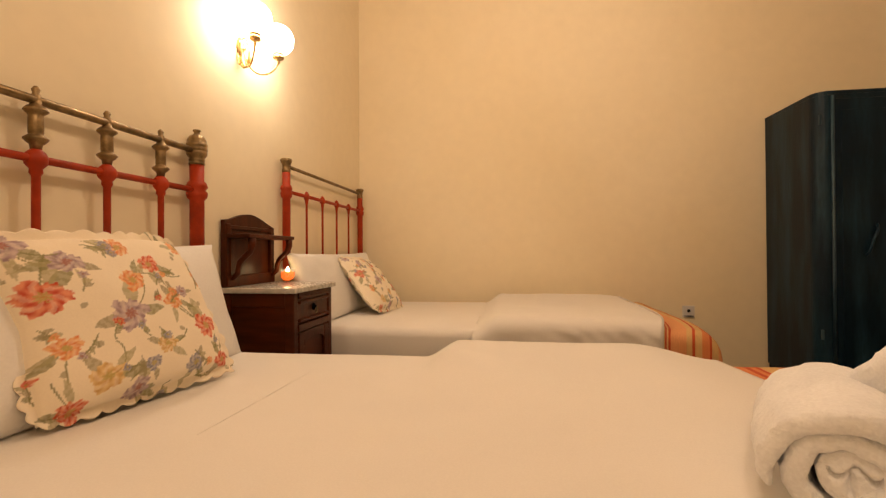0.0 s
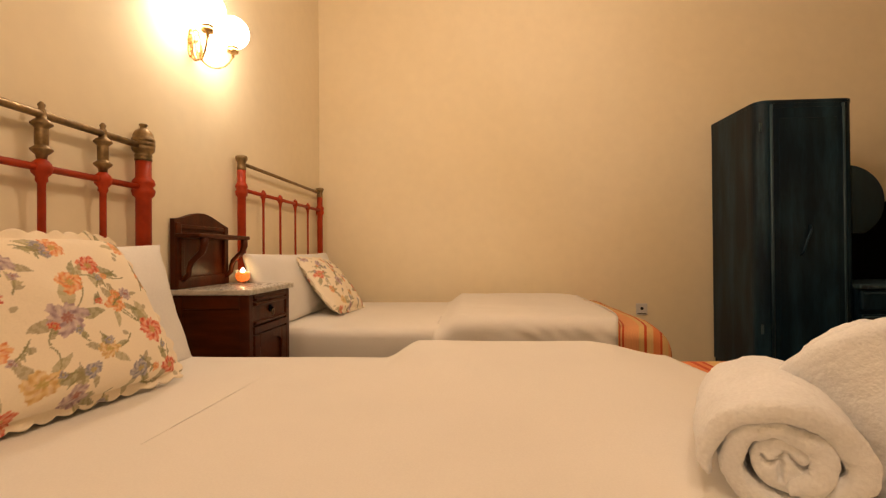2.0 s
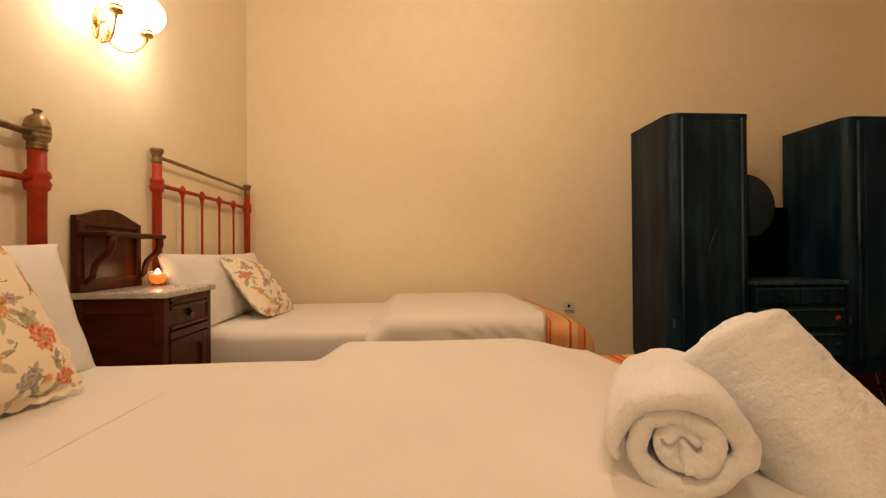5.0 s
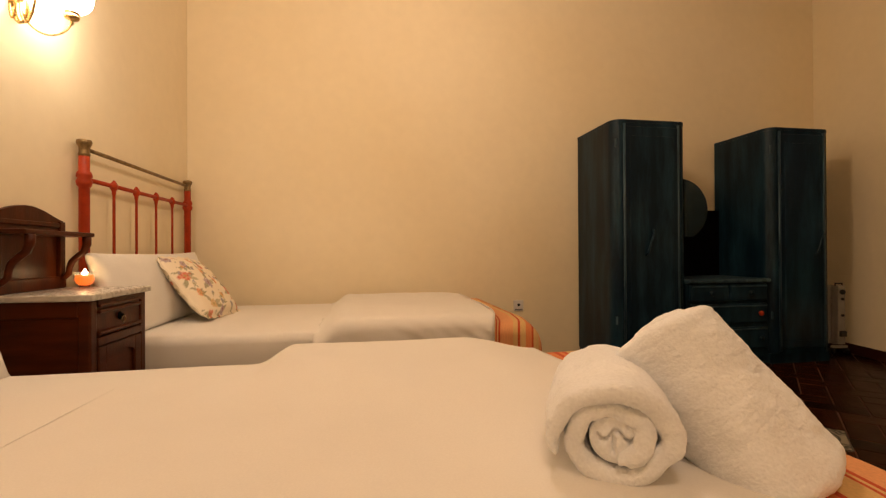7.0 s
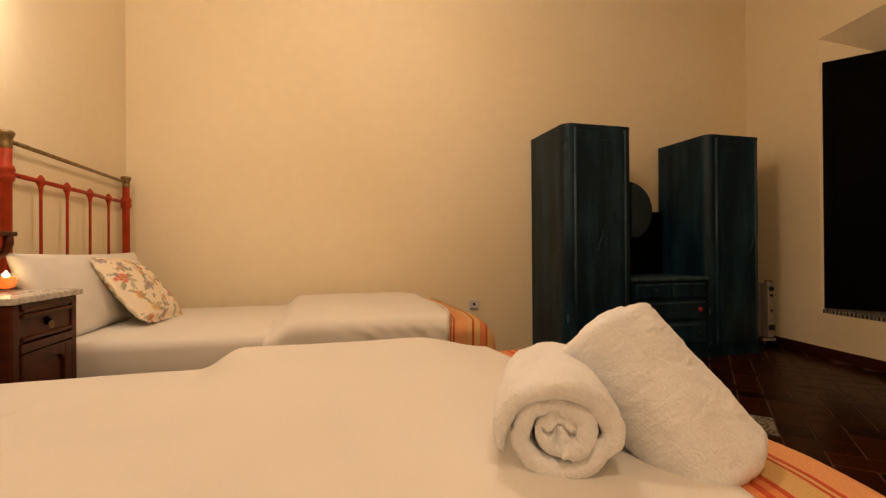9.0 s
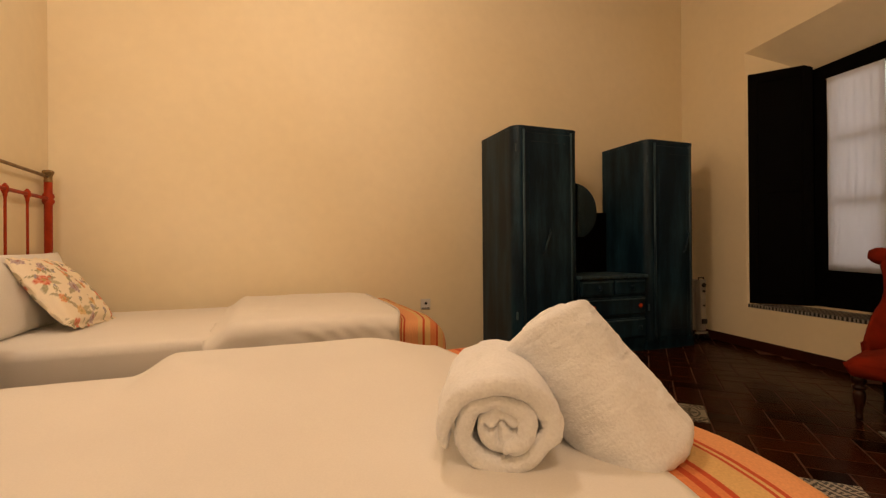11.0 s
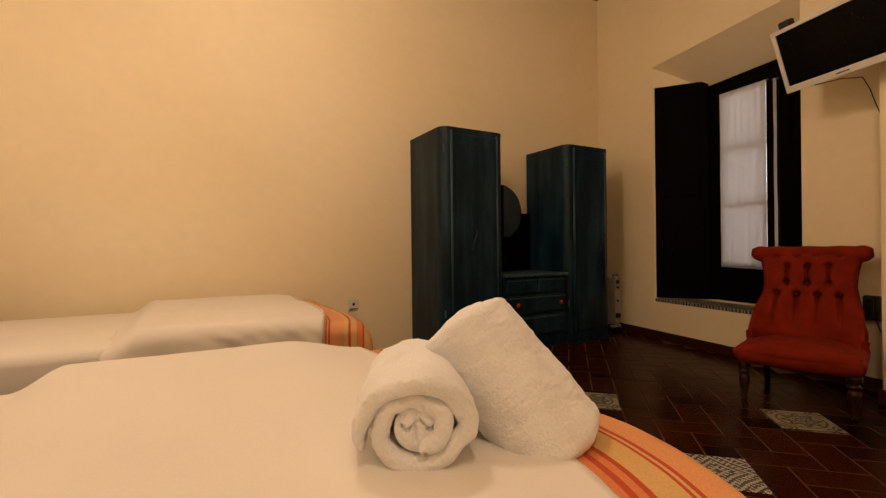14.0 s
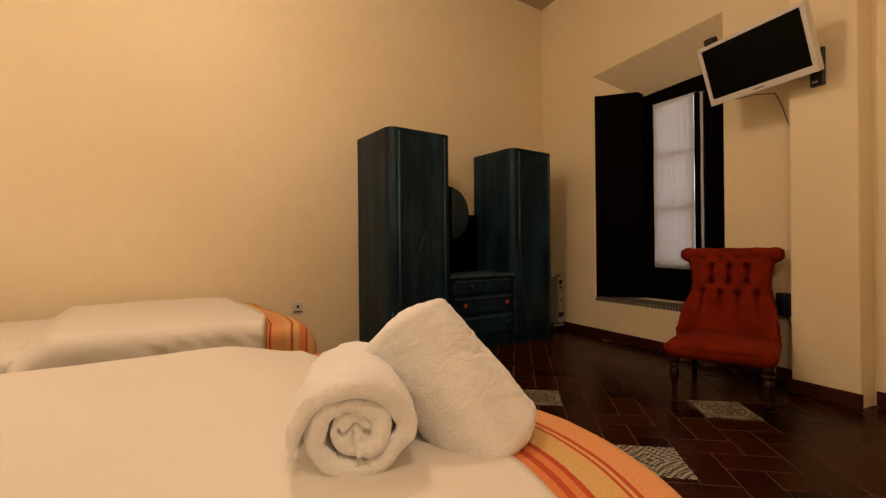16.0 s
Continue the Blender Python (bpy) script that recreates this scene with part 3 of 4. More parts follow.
# across, up, radius in cm, colour
BLOOMS = ((0.13, 0.62, 4.0, "red"), (0.61, 0.76, 2.7, "red"), (0.42, 0.47, 4.1, "mauve"), (0.83, 0.34, 3.6, "red"),
          (0.48, 0.66, 2.7, "orange"), (0.15, 0.36, 2.7, "orange"), (0.28, 0.17, 3.6, "gold"), (0.15, 0.05, 2.7, "red"),
          (0.25, 0.79, 2.8, "mauve"), (0.47, 0.87, 2.5, "orange"), (0.57, 0.27, 2.3, "gold"), (0.49, 0.18, 2.0, "blue"),
          (0.67, 0.52, 2.4, "orange"), (0.93, 0.66, 2.8, "orange"), (0.88, 0.88, 2.6, "orange"), (0.43, 0.07, 2.6, "mauve"),
          (0.11, 0.92, 3.2, "mauve"), (0.74, 0.57, 1.7, "mauve"), (0.71, 0.12, 2.2, "blue"), (0.90, 0.10, 2.5, "red"))


def floral_print(u, v, w, h, seed, size):
    """Colours of the printed cotton at points (u, v) in metres: stems, leaves, petalled blooms and dots on cream."""
    rnd = random.Random(seed)
    wu = u + 0.0012 * np.sin(v * 190 + 1.3) + 0.0006 * np.sin(u * 470 + v * 190)
    wv = v + 0.0012 * np.sin(u * 170 + 0.4) + 0.0006 * np.sin(v * 510 - u * 170)
    col = np.empty((len(u), 3))
    col[:] = (0.90, 0.795, 0.625)

    def blend(mask, colour, amount):
        k = (mask * amount)[:, None]
        col[:] = col * (1 - k) + np.asarray(colour) * k

    def leaf(x, y, length, width, ang, colour):
        du, dv = wu - x, wv - y
        p, q = du * math.cos(ang) + dv * math.sin(ang), dv * math.cos(ang) - du * math.sin(ang)
        f = p / length
        inside = (f > 0) & (f < 1) & (np.abs(q) < width * np.sqrt(np.clip(f, 0, 1)) * (1 - np.clip(f, 0, 1)) * 2.2)
        blend(inside, colour, 0.66 + 0.16 * (np.sin(f * 20 + np.sign(q)) > 0.2))

    def stem(x, y, ang, length, bend, colour):
        for k in range(int(length / 0.0016)):
            a = ang + bend * k * 0.0016
            x, y = x + 0.0016 * math.cos(a), y + 0.0016 * math.sin(a)
            blend((u - x) ** 2 + (v - y) ** 2 < 0.0017 ** 2, colour, 0.75)
        return x, y

    def bloom(x, y, r, hue):
        dark, pale = (np.array(c) for c in PETALS[hue])
        du, dv = wu - x, (wv - y) * rnd.uniform(0.95, 1.25)
        rad, ang = np.hypot(du, dv) / r, np.arctan2(dv, du) + rnd.uniform(0, 6.28)
        n = rnd.choice((5, 6, 7, 9))
        edge = 0.70 + 0.22 * np.abs(np.cos(ang * n / 2)) + 0.10 * np.sin(ang * 3 + 1) + 0.05 * np.sin(ang * 17)
        inside = rad < edge
        ridge = 0.5 + 0.5 * np.cos(ang * n * 2 + rad * 5)
        shade = np.clip(0.25 + 0.9 * rad * ridge + 0.35 * np.sin(rad * 13 + ang * 2), 0, 1)
        tone = dark * (1 - shade[:, None]) + pale * shade[:, None]
        k = (inside * (0.68 + 0.26 * (np.sin(ang * n + rad * 9) > -0.3)))[:, None]
        col[:] = col * (1 - k) + tone * k
        heart = rad < 0.26 + 0.06 * np.sin(ang * 8)
        blend(heart, (0.52, 0.40, 0.14) if hue != "mauve" else (0.40, 0.16, 0.12), 0.6 + 0.3 * (np.sin(ang * 12) > 0))

    for a, c, r, hue in BLOOMS:
        x, y, r = a * w, c * h, r * 0.01 * size
        a0 = rnd.uniform(0, 6.28)
        stem(x, y, a0, r * rnd.uniform(2.0, 3.0), rnd.uniform(-25, 25), LEAF[0])
        for k in range(rnd.choice((2, 3, 3))):
            d = a0 + rnd.uniform(-0.9, 0.9) + (2.2 if k == 2 else 0)
            leaf(x + 0.6 * r * math.cos(d), y + 0.6 * r * math.sin(d), r * rnd.uniform(1.1, 1.7), r * rnd.uniform(0.28, 0.42), d, LEAF[k])
        bloom(x, y, r, hue)
    for k in range(72):
        x, y = rnd.uniform(0.02, 0.98) * w, rnd.uniform(0.02, 0.98) * h
        if any(math.hypot(x - a * w, y - c * h) < r * 0.0125 * size for a, c, r, _ in BLOOMS):
            continue
        a0 = rnd.uniform(0, 6.28)
        if k % 3 == 0:
            blend(np.hypot(wu - x, wv - y) < 0.0055 * size, LEAF[2], 0.7)
            continue
        ex, ey = stem(x, y, a0, rnd.uniform(0.02, 0.05) * size, rnd.uniform(-30, 30), LEAF[0])
        for q in (0.3, 0.55, 0.8):
            leaf(x + (ex - x) * q, y + (ey - y) * q, 0.017 * size, 0.0055 * size, a0 + rnd.choice((-1, 1)) * 0.8, LEAF[rnd.randrange(3)])
        bloom(ex, ey, rnd.uniform(0.008, 0.013) * size, rnd.choice(("blue", "mauve", "orange", "red", "blue")))
    return col


def cushion(w, h, thick, N, place, label, seed, scallop, low, high, size):
    """A stuffed square cushion with rounded corners and a flat scalloped hem that waves."""
    hem = 0.91

    def skew(a, c):
        if a > 0:
            return (high if c > 0 else low) * c * a * w
        return -1.1 * high * max(0.0, c) * a * w

    def pt(i, j, side):
        a, c = 2 * i / N - 1, 2 * j / N - 1
        round_off = 1 - 0.10 * (abs(a) * abs(c)) ** 4 * (0.5 if c < 0 < a else 1.0)
        x = a * w / 2 * (1 - 0.03 * (1 - c * c) * a * a) * round_off
        y = c * h / 2 * (1 - (0.05 if c < 0 else -0.02) * (1 - a * a) * c * c) * round_off
        x -= skew(a, c)
        edge = max(abs(a), abs(c))
        fa, fc = max(0.0, 1 - (abs(a) / hem) ** 2.6), max(0.0, 1 - (abs(c) / hem) ** 2.6)
        z = side * (thick / 2 * (fa * fc) ** 0.42 + 0.003)
        along = (a if abs(c) >= abs(a) else c)
        out = max(0.0, (edge - hem) / (1 - hem))
        if out > 0:
            bite = scallop * (0.5 * math.sin(along * 5.4 * math.pi + seed)) * out
            if abs(c) >= abs(a):
                y += math.copysign(bite, c)
            else:
                x += math.copysign(bite, a)
            z += 0.004 * out * math.sin(along * 5.4 * math.pi + seed) + 0.005 * out * math.sin(along * 4.1 + seed)
        if edge > 0.9999:
            z -= side * 0.003
        else:
            z += wobble((x, y, side), 6, 0.012 * min(1.0, fa * fc * 2), seed) + wobble((x, y, side), 16, 0.004, seed)
        return (x, y, z)

    b = bmesh.new()
    layer = b.loops.layers.uv.new("UVMap")
    shade = b.verts.layers.float_color.new("print")
    ii, jj = np.meshgrid(np.arange(N + 1), np.arange(N + 1), indexing="ij")
    ink = floral_print(ii.ravel() / N * w, jj.ravel() / N * h, w, h, int(seed), size).reshape(N + 1, N + 1, 3)
    for side in (1, -1):
        vs = [[b.verts.new(pt(i, j, side)) for j in range(N + 1)] for i in range(N + 1)]
        for i in range(N + 1):
            for j in range(N + 1):
                vs[i][j][shade] = (*ink[i, j], 1.0)
        for i in range(N):
            for j in range(N):
                f = b.faces.new((vs[i][j], vs[i + 1][j], vs[i + 1][j + 1], vs[i][j + 1]))
                for loop, (p, q) in zip(f.loops, ((i, j), (i + 1, j), (i + 1, j + 1), (i, j + 1))):
                    loop[layer].uv = (p / N * w, q / N * h)
    bmesh.ops.remove_doubles(b, verts=[v for v in b.verts if v.is_boundary], dist=0.0006)
    ob = part("cushion", b, M_FLORAL, None, "", True, place)
    return tagged(ob, label, "cushion")


def standing(x, y, z, lean, turn, roll=0):
    """A pose for something flat that stands facing +x, leaning back by lean degrees."""
    return Matrix.Translation((x, y, z)) @ pose(0, 0, 0, 0, 0, turn) @ pose(0, 0, 0, 0, -lean, 0) @ Matrix(((0, 0, 1, 0), (1, 0, 0, 0), (0, 1, 0, 0), (0, 0, 0, 1))) @ pose(0, 0, 0, 0, 0, roll)


pillow("pillow", 1.18, 0.44, 0.15, M_PILLOW, standing(-1.125, 1.172, 0.722, 17, 0), "plump white pillow leaning on the iron headboard", "pillow", 2.0)
cushion(0.496, 0.44, 0.16, 180, standing(-1.01, 1.174, 0.742, 20, -13, 1), "cream floral quilted cushion propped against the white pillow", 4.0, 0.018, 0.065, 0.11, 1.22)
pillow("pillow", 1.28, 0.42, 0.15, M_PILLOW, standing(-1.125, 2.985, 0.700, 17, 0), "plump white pillow leaning on the iron headboard", "pillow", 9.0)
cushion(0.54, 0.45, 0.12, 84, standing(-0.955, 3.06, 0.690, 39, -2, -4), "cream floral quilted cushion lying back on the pillow", 6.0, 0.014, 0.0, 0.0, 1.1)


# ---- towels ----
def towel(length, a, b_, turns, thick, end_at, place, label, seed, core=0.05, fold=0.0):
    """A terry towel rolled up: a wound sheet of soft thickness with rounded rims and an uneven spiral end."""
    steps = int(turns * 76)
    start = radians(end_at) - turns * 6.2832
    mid = []
    for i in range(steps + 1):
        q = i / steps
        ang = q * turns * 6.2832 + start
        r = core + (1 - core) * q
        dent = 1 + (0.07 if fold else 0.26) * (1 - q) ** 1.3 * math.sin(ang * 3 + seed) + wobble((math.cos(ang), math.sin(ang), q), 1.6, 0.12, seed)
        mid.append(Vector((r * a * math.cos(ang) * dent, r * b_ * math.sin(ang) * dent)))
    nrm = []
    for i in range(steps + 1):
        d = (mid[min(i + 1, steps)] - mid[max(i - 1, 0)]).normalized()
        nrm.append(Vector((d.y, -d.x)))
    rim = thick * 0.45
    ys = [((-1 + 2 * k / 84) * (length / 2 - rim), 1.0) for k in range(85)]
    ends = [(length / 2 - rim + rim * math.sin(k * math.pi / 16), max(0.16, math.cos(k * math.pi / 16))) for k in range(1, 8)]
    ys = [(-y, h) for y, h in ends[::-1]] + ys + ends
    rows = []
    for y, h in ys:
        e = min(1.0, max(0.0, (abs(y) - length / 2 + 0.05) / 0.05))
        row = []
        for side, order in ((1, range(steps + 1)), (-1, range(steps, -1, -1))):
            for i in order:
                q = i / steps
                tip = min(1.0, (steps - i + 0.6) / 7.0, (i + 0.6) / 7.0) ** 0.5
                p = mid[i] + nrm[i] * side * thick / 2 * h * tip
                uneven = e * (wobble((i * 0.04, seed, 0 if y > 0 else 7), 1.0, 0.020, seed) + 0.012 * (q - 0.5)) * (1 if y > 0 else -1)
                g = p.normalized() if p.length else Vector((0, 0))
                k = Vector((p.x, y, p.y))
                fz = wobble(k, 11, 0.0070, seed) + wobble(k, 38, 0.0026, seed) + wobble(k, 130, 0.0022, seed)
                row.append((p.x + g.x * fz, y + uneven + 0.6 * e * wobble(k, 90, 0.003, seed), p.y + g.y * fz))
        rows.append(row)
    b = grid_mesh(rows, closed=True)
    b.verts.ensure_lookup_table()
    n = len(rows[0])
    for base in (0, (len(rows) - 1) * n):
        for i in range(steps):
            b.faces.new([b.verts[base + k] for k in (i, i + 1, n - 2 - i, n - 1 - i)])
    ob = part("towel", b, M_TERRY, None, "", True, place)
    if fold:
        # the folded inner end, squeezed into the middle of the roll, creased across both ends
        def crease(x, z):
            wave = 0.0055 + 0.0075 * math.cos(x / fold * 6.6) if abs(x) < 0.72 * fold else 0.030
            d = min(abs(z - wave), math.hypot(x + 0.006, min(0.0, z + 0.021) + max(0.0, z - 0.004)))
            return 0.011 * math.exp(-(d / 0.0036) ** 2)
        rows = []
        for end in (-1, 1):
            ring_rows = []
            for k in range(1, 21):
                r = fold * (k - 0.97) / 19.03
                ring_rows.append([(r * math.cos(q * 0.0982), end * (length / 2 - 0.005 - 0.007 * (k / 20) ** 5 - crease(r * math.cos(q * 0.0982), r * math.sin(q * 0.0982))) + wobble((r * math.cos(q * 0.0982), end, r * math.sin(q * 0.0982)), 55, 0.004, seed), r * math.sin(q * 0.0982)) for q in range(64)])
            rows += ring_rows if end < 0 else ring_rows[::-1]
        part("inner_fold", grid_mesh(rows, closed=True), M_TERRY, ob, "", True)
    return tagged(ob, label, "towel")


towel(0.26, 0.095, 0.088, 1.80, 0.031, 200, Matrix.Translation((0.438, 0.912, 0.612)) @ pose(0, 0, 0, 1, 0, -26), "white terry towel rolled up on the duvet", 1.0, 0.36, 0.0395)
towel(0.312, 0.105, 0.092, 2.1, 0.050, 250, look((0.635, 0.888, 0.630), (0.550, 1.000, 0.793)) @ pose(0, 0, 0, -90, 0, 0), "white terry towel roll leaning on another roll", 5.0)


# ---- bedside ----
def nightstand():
    x0, x1, y0, y1, zt = -1.285, -0.955, 1.965, 2.375, 0.727
    t = tagged(empty("nightstand", Matrix.Translation((-1.12, 2.17, 0))), "carved dark walnut nightstand with a pale marble top", "nightstand")
    off = Matrix.Translation((1.12, -2.17, 0))
    put = lambda name, b, m, lab="", par=None, sm=False: part(name, moved(b, off), m, par or t, lab, sm)
    put("marble_top", box(-1.290, -0.938, 1.948, 2.392, zt, zt + 0.024, 0.005), M_MARBLE, "grey-white marble slab")
    for y, s in ((y0, 1), (y1, -1)):
        put("side_panel", box(x0 + 0.04, x1 - 0.04, min(y + s * 0.012, y + s * 0.024), max(y + s * 0.012, y + s * 0.024), 0.10, zt - 0.05), M_WOOD)
        for a, c in ((x0, x0 + 0.042), (x1 - 0.042, x1)):
            put("corner_post", box(a, c, min(y, y + s * 0.042), max(y, y + s * 0.042), 0.0, zt, 0.006), M_WOOD)
        for a, c in ((zt - 0.06, zt), (0.08, 0.14)):
            put("side_rail", box(x0 + 0.042, x1 - 0.042, min(y + s * 0.003, y + s * 0.03), max(y + s * 0.003, y + s * 0.03), a, c, 0.004), M_WOODH)
    put("back_board", box(x0, x0 + 0.01, y0 + 0.04, y1 - 0.04, 0.08, zt), M_WOOD)
    for a, c in ((zt - 0.018, zt), (zt - 0.170, zt - 0.140), (0.08, 0.12)):
        put("front_rail", box(x1 - 0.03, x1 + 0.004, y0 + 0.042, y1 - 0.042, a, c, 0.003), M_WOODH)
    dr = put("drawer", box(x1 - 0.02, x1 - 0.006, y0 + 0.044, y1 - 0.044, zt - 0.138, zt - 0.020, 0.003), M_WOODH)
    for a in (zt - 0.132, zt - 0.052, zt - 0.030):
        put("moulding", box(x1 - 0.008, x1 + 0.007, y0 + 0.050, y1 - 0.050, a, a + 0.014, 0.004), M_WOODH, "", dr)
    hy = (y0 + y1) / 2
    pl = put("drop_handle", turned([(0.004, 0), (0.016, 0.001), (0.016, 0.004), (0.007, 0.008), (0.008, 0.014), (0.003, 0.016)], 14, place=Matrix.Translation((x1 - 0.006, hy, zt - 0.078)) @ pose(0, 0, 0, 0, 90, 0)), M_DARK, "dark drop handle", dr, True)
    put("pull_ring", tube([(x1 + 0.010, hy + 0.013 * math.sin(k * 0.628), zt - 0.093 + 0.013 * math.cos(k * 0.628)) for k in range(11)], 0.0022, 6), M_BRASS, "", dr, True)
    d = put("door", box(x1 - 0.022, x1 - 0.008, y0 + 0.044, y1 - 0.044, 0.122, zt - 0.172, 0.002), M_WOOD)
    zt2 = zt - 0.172
    for a, c in ((y0 + 0.046, y0 + 0.098), (y1 - 0.098, y1 - 0.046)):
        put("stile", box(x1 - 0.010, x1 + 0.003, a, c, 0.126, zt2 - 0.004, 0.004), M_WOOD, "", d)
    arch = [(y0 + 0.098, zt2 - 0.004), (y1 - 0.098, zt2 - 0.004)] + [(hy + (hy - y0 - 0.098) * math.cos(k * math.pi / 10), zt2 - 0.072 + 0.035 * math.sin(k * math.pi / 10)) for k in range(11)]
    put("arched_rail", moved(extruded(arch, 0.012, "x"), Matrix.Translation((x1 - 0.010, 0, 0))), M_WOODH, "", d)
    put("door_rail", box(x1 - 0.010, x1 + 0.003, y0 + 0.098, y1 - 0.098, 0.126, 0.18, 0.004), M_WOODH, "", d)
    # upstand with a crest and a bracketed shelf
    top = zt + 0.024
    ya, yb = 1.955, 2.352
    def crest(h):
        o = [(ya, top), (yb, top), (yb, h - 0.050), (yb - 0.05, h - 0.036)]
        o += [(yb - 0.09 - 0.23 * k / 12, h - 0.022 + 0.022 * math.sin(math.pi * k / 12)) for k in range(13)]
        return o + [(ya + 0.05, h - 0.030), (ya, h - 0.036)]
    put("back_panel", moved(extruded(crest(1.082), 0.02, "x"), Matrix.Translation((-1.285, 0, 0))), M_WOODH, "shaped upstand panel")
    put("panel_moulding", box(-1.267, -1.258, ya + 0.03, yb - 0.03, 1.004, 1.024, 0.004), M_WOODH)
    for a, c in ((ya, ya + 0.035), (yb - 0.035, yb)):
        put("panel_stile", box(-1.267, -1.256, a, c, top, 1.03, 0.004), M_WOOD)
    put("panel_foot", box(-1.267, -1.252, ya, yb, top, top + 0.05, 0.005), M_WOODH)
    put("shelf", box(-1.266, -1.150, ya - 0.002, yb + 0.012, 0.966, 0.984, 0.005), M_WOODH)
    for y in (ya + 0.02, yb - 0.045):
        curve = [(-1.158, y + 0.012, 0.966), (-1.157, y + 0.012, 0.935), (-1.168, y + 0.012, 0.905), (-1.192, y + 0.012, 0.884), (-1.214, y + 0.012, 0.862), (-1.224, y + 0.012, 0.835), (-1.226, y + 0.012, 0.812), (-1.246, y + 0.012, 0.792), (-1.262, y + 0.012, 0.786)]
        put("bracket", tube(curve, [0.017, 0.016, 0.014, 0.013, 0.013, 0.012, 0.012, 0.011, 0.008], 10), M_WOOD, "scrolled shelf bracket", None, True)
        put("bracket_back", box(-1.267, -1.250, y, y + 0.024, 0.78, 0.965, 0.003), M_WOOD)
    return t


nightstand()

candle = tagged(empty("candle", Matrix.Translation((-1.148, 2.285, 0.7515))), "lit orange candle in a small clear footed glass", "candle")
part("wax", turned([(0.012, 0.012), (0.026, 0.018), (0.0325, 0.034), (0.031, 0.054), (0.026, 0.055)], 24), M_CANDLE, candle, "glowing orange wax", True)
part("flame", turned([(0.002, 0.055), (0.010, 0.059), (0.010, 0.064), (0.005, 0.072), (0.001, 0.080)], 12), M_FLAME, candle, "small flame", True)
gl = part("cup", turned([(0.016, 0.0), (0.018, 0.004), (0.008, 0.008), (0.014, 0.010), (0.032, 0.016), (0.0375, 0.034), (0.0365, 0.068), (0.035, 0.068), (0.0355, 0.034), (0.030, 0.0175), (0.002, 0.012)], 28), M_CLEAR, candle, "clear glass cup", True)
gl.visible_shadow = False


def sconce():
    t = tagged(empty("wall_lamp", Matrix.Translation((-1.295, 2.105, 1.849))), "brass wall lamp with lit white glass globes", "wall lamp")
    part("backplate", turned([(0.001, 0.001), (0.026, 0.001), (0.028, 0.006), (0.024, 0.012), (0.020, 0.020), (0.014, 0.026), (0.010, 0.05), (0.002, 0.052)], 24, place=pose(0, 0, 0.005, 0, 90, 0) @ Matrix.Diagonal((1.15, 0.6, 0.8, 1))), M_GOLD, t, "small oval brass backplate", True)
    for dy in (-0.075, 0.130):
        pts = []
        for k in range(19):
            a = math.pi * k / 18
            q = (1 - math.cos(a)) / 2
            pts.append((0.03 + 0.10 * q, dy * q, 0.005 - 0.115 * math.sin(a) * (1 - 0.25 * q)))
        part("arm", tube(pts, 0.0042, 10), M_GOLD, t, "curved brass arm", True)
        part("cup", turned([(0.004, -0.028), (0.008, -0.022), (0.006, -0.012), (0.010, -0.006), (0.023, -0.004), (0.0255, 0.0), (0.0255, 0.009), (0.0235, 0.011), (0.0235, 0.017), (0.0265, 0.020), (0.0265, 0.023), (0.004, 0.024)], 20, place=Matrix.Translation((0.13, dy, 0.005))), M_GOLD, t, "brass gallery cup", True)
        g = []
        for k in range(15):
            a = -math.pi / 2 + 0.25 + (math.pi - 0.25 - 0.42) * k / 14
            g.append((0.073 * math.cos(a), 0.092 + 0.073 * math.sin(a)))
        part("globe", turned(g, 28, place=Matrix.Translation((0.13, dy, 0.005))), M_GLOBE, t, "lit opal glass globe", True)
    for dy, high, out in ((-0.020, 0.062, 0.030), (0.004, 0.070, 0.046), (0.026, 0.058, 0.034)):
        hoop = [(0.004 + out * (0.5 - 0.5 * math.cos(k * 0.3307)), dy * (1 - 0.4 * math.cos(k * 0.3307)), -0.015 + high * math.sin(k * 0.3307)) for k in range(20)]
        part("scroll", tube(hoop, 0.0042, 8), M_GOLD, t, "brass scroll", True)
    return t


sconce()


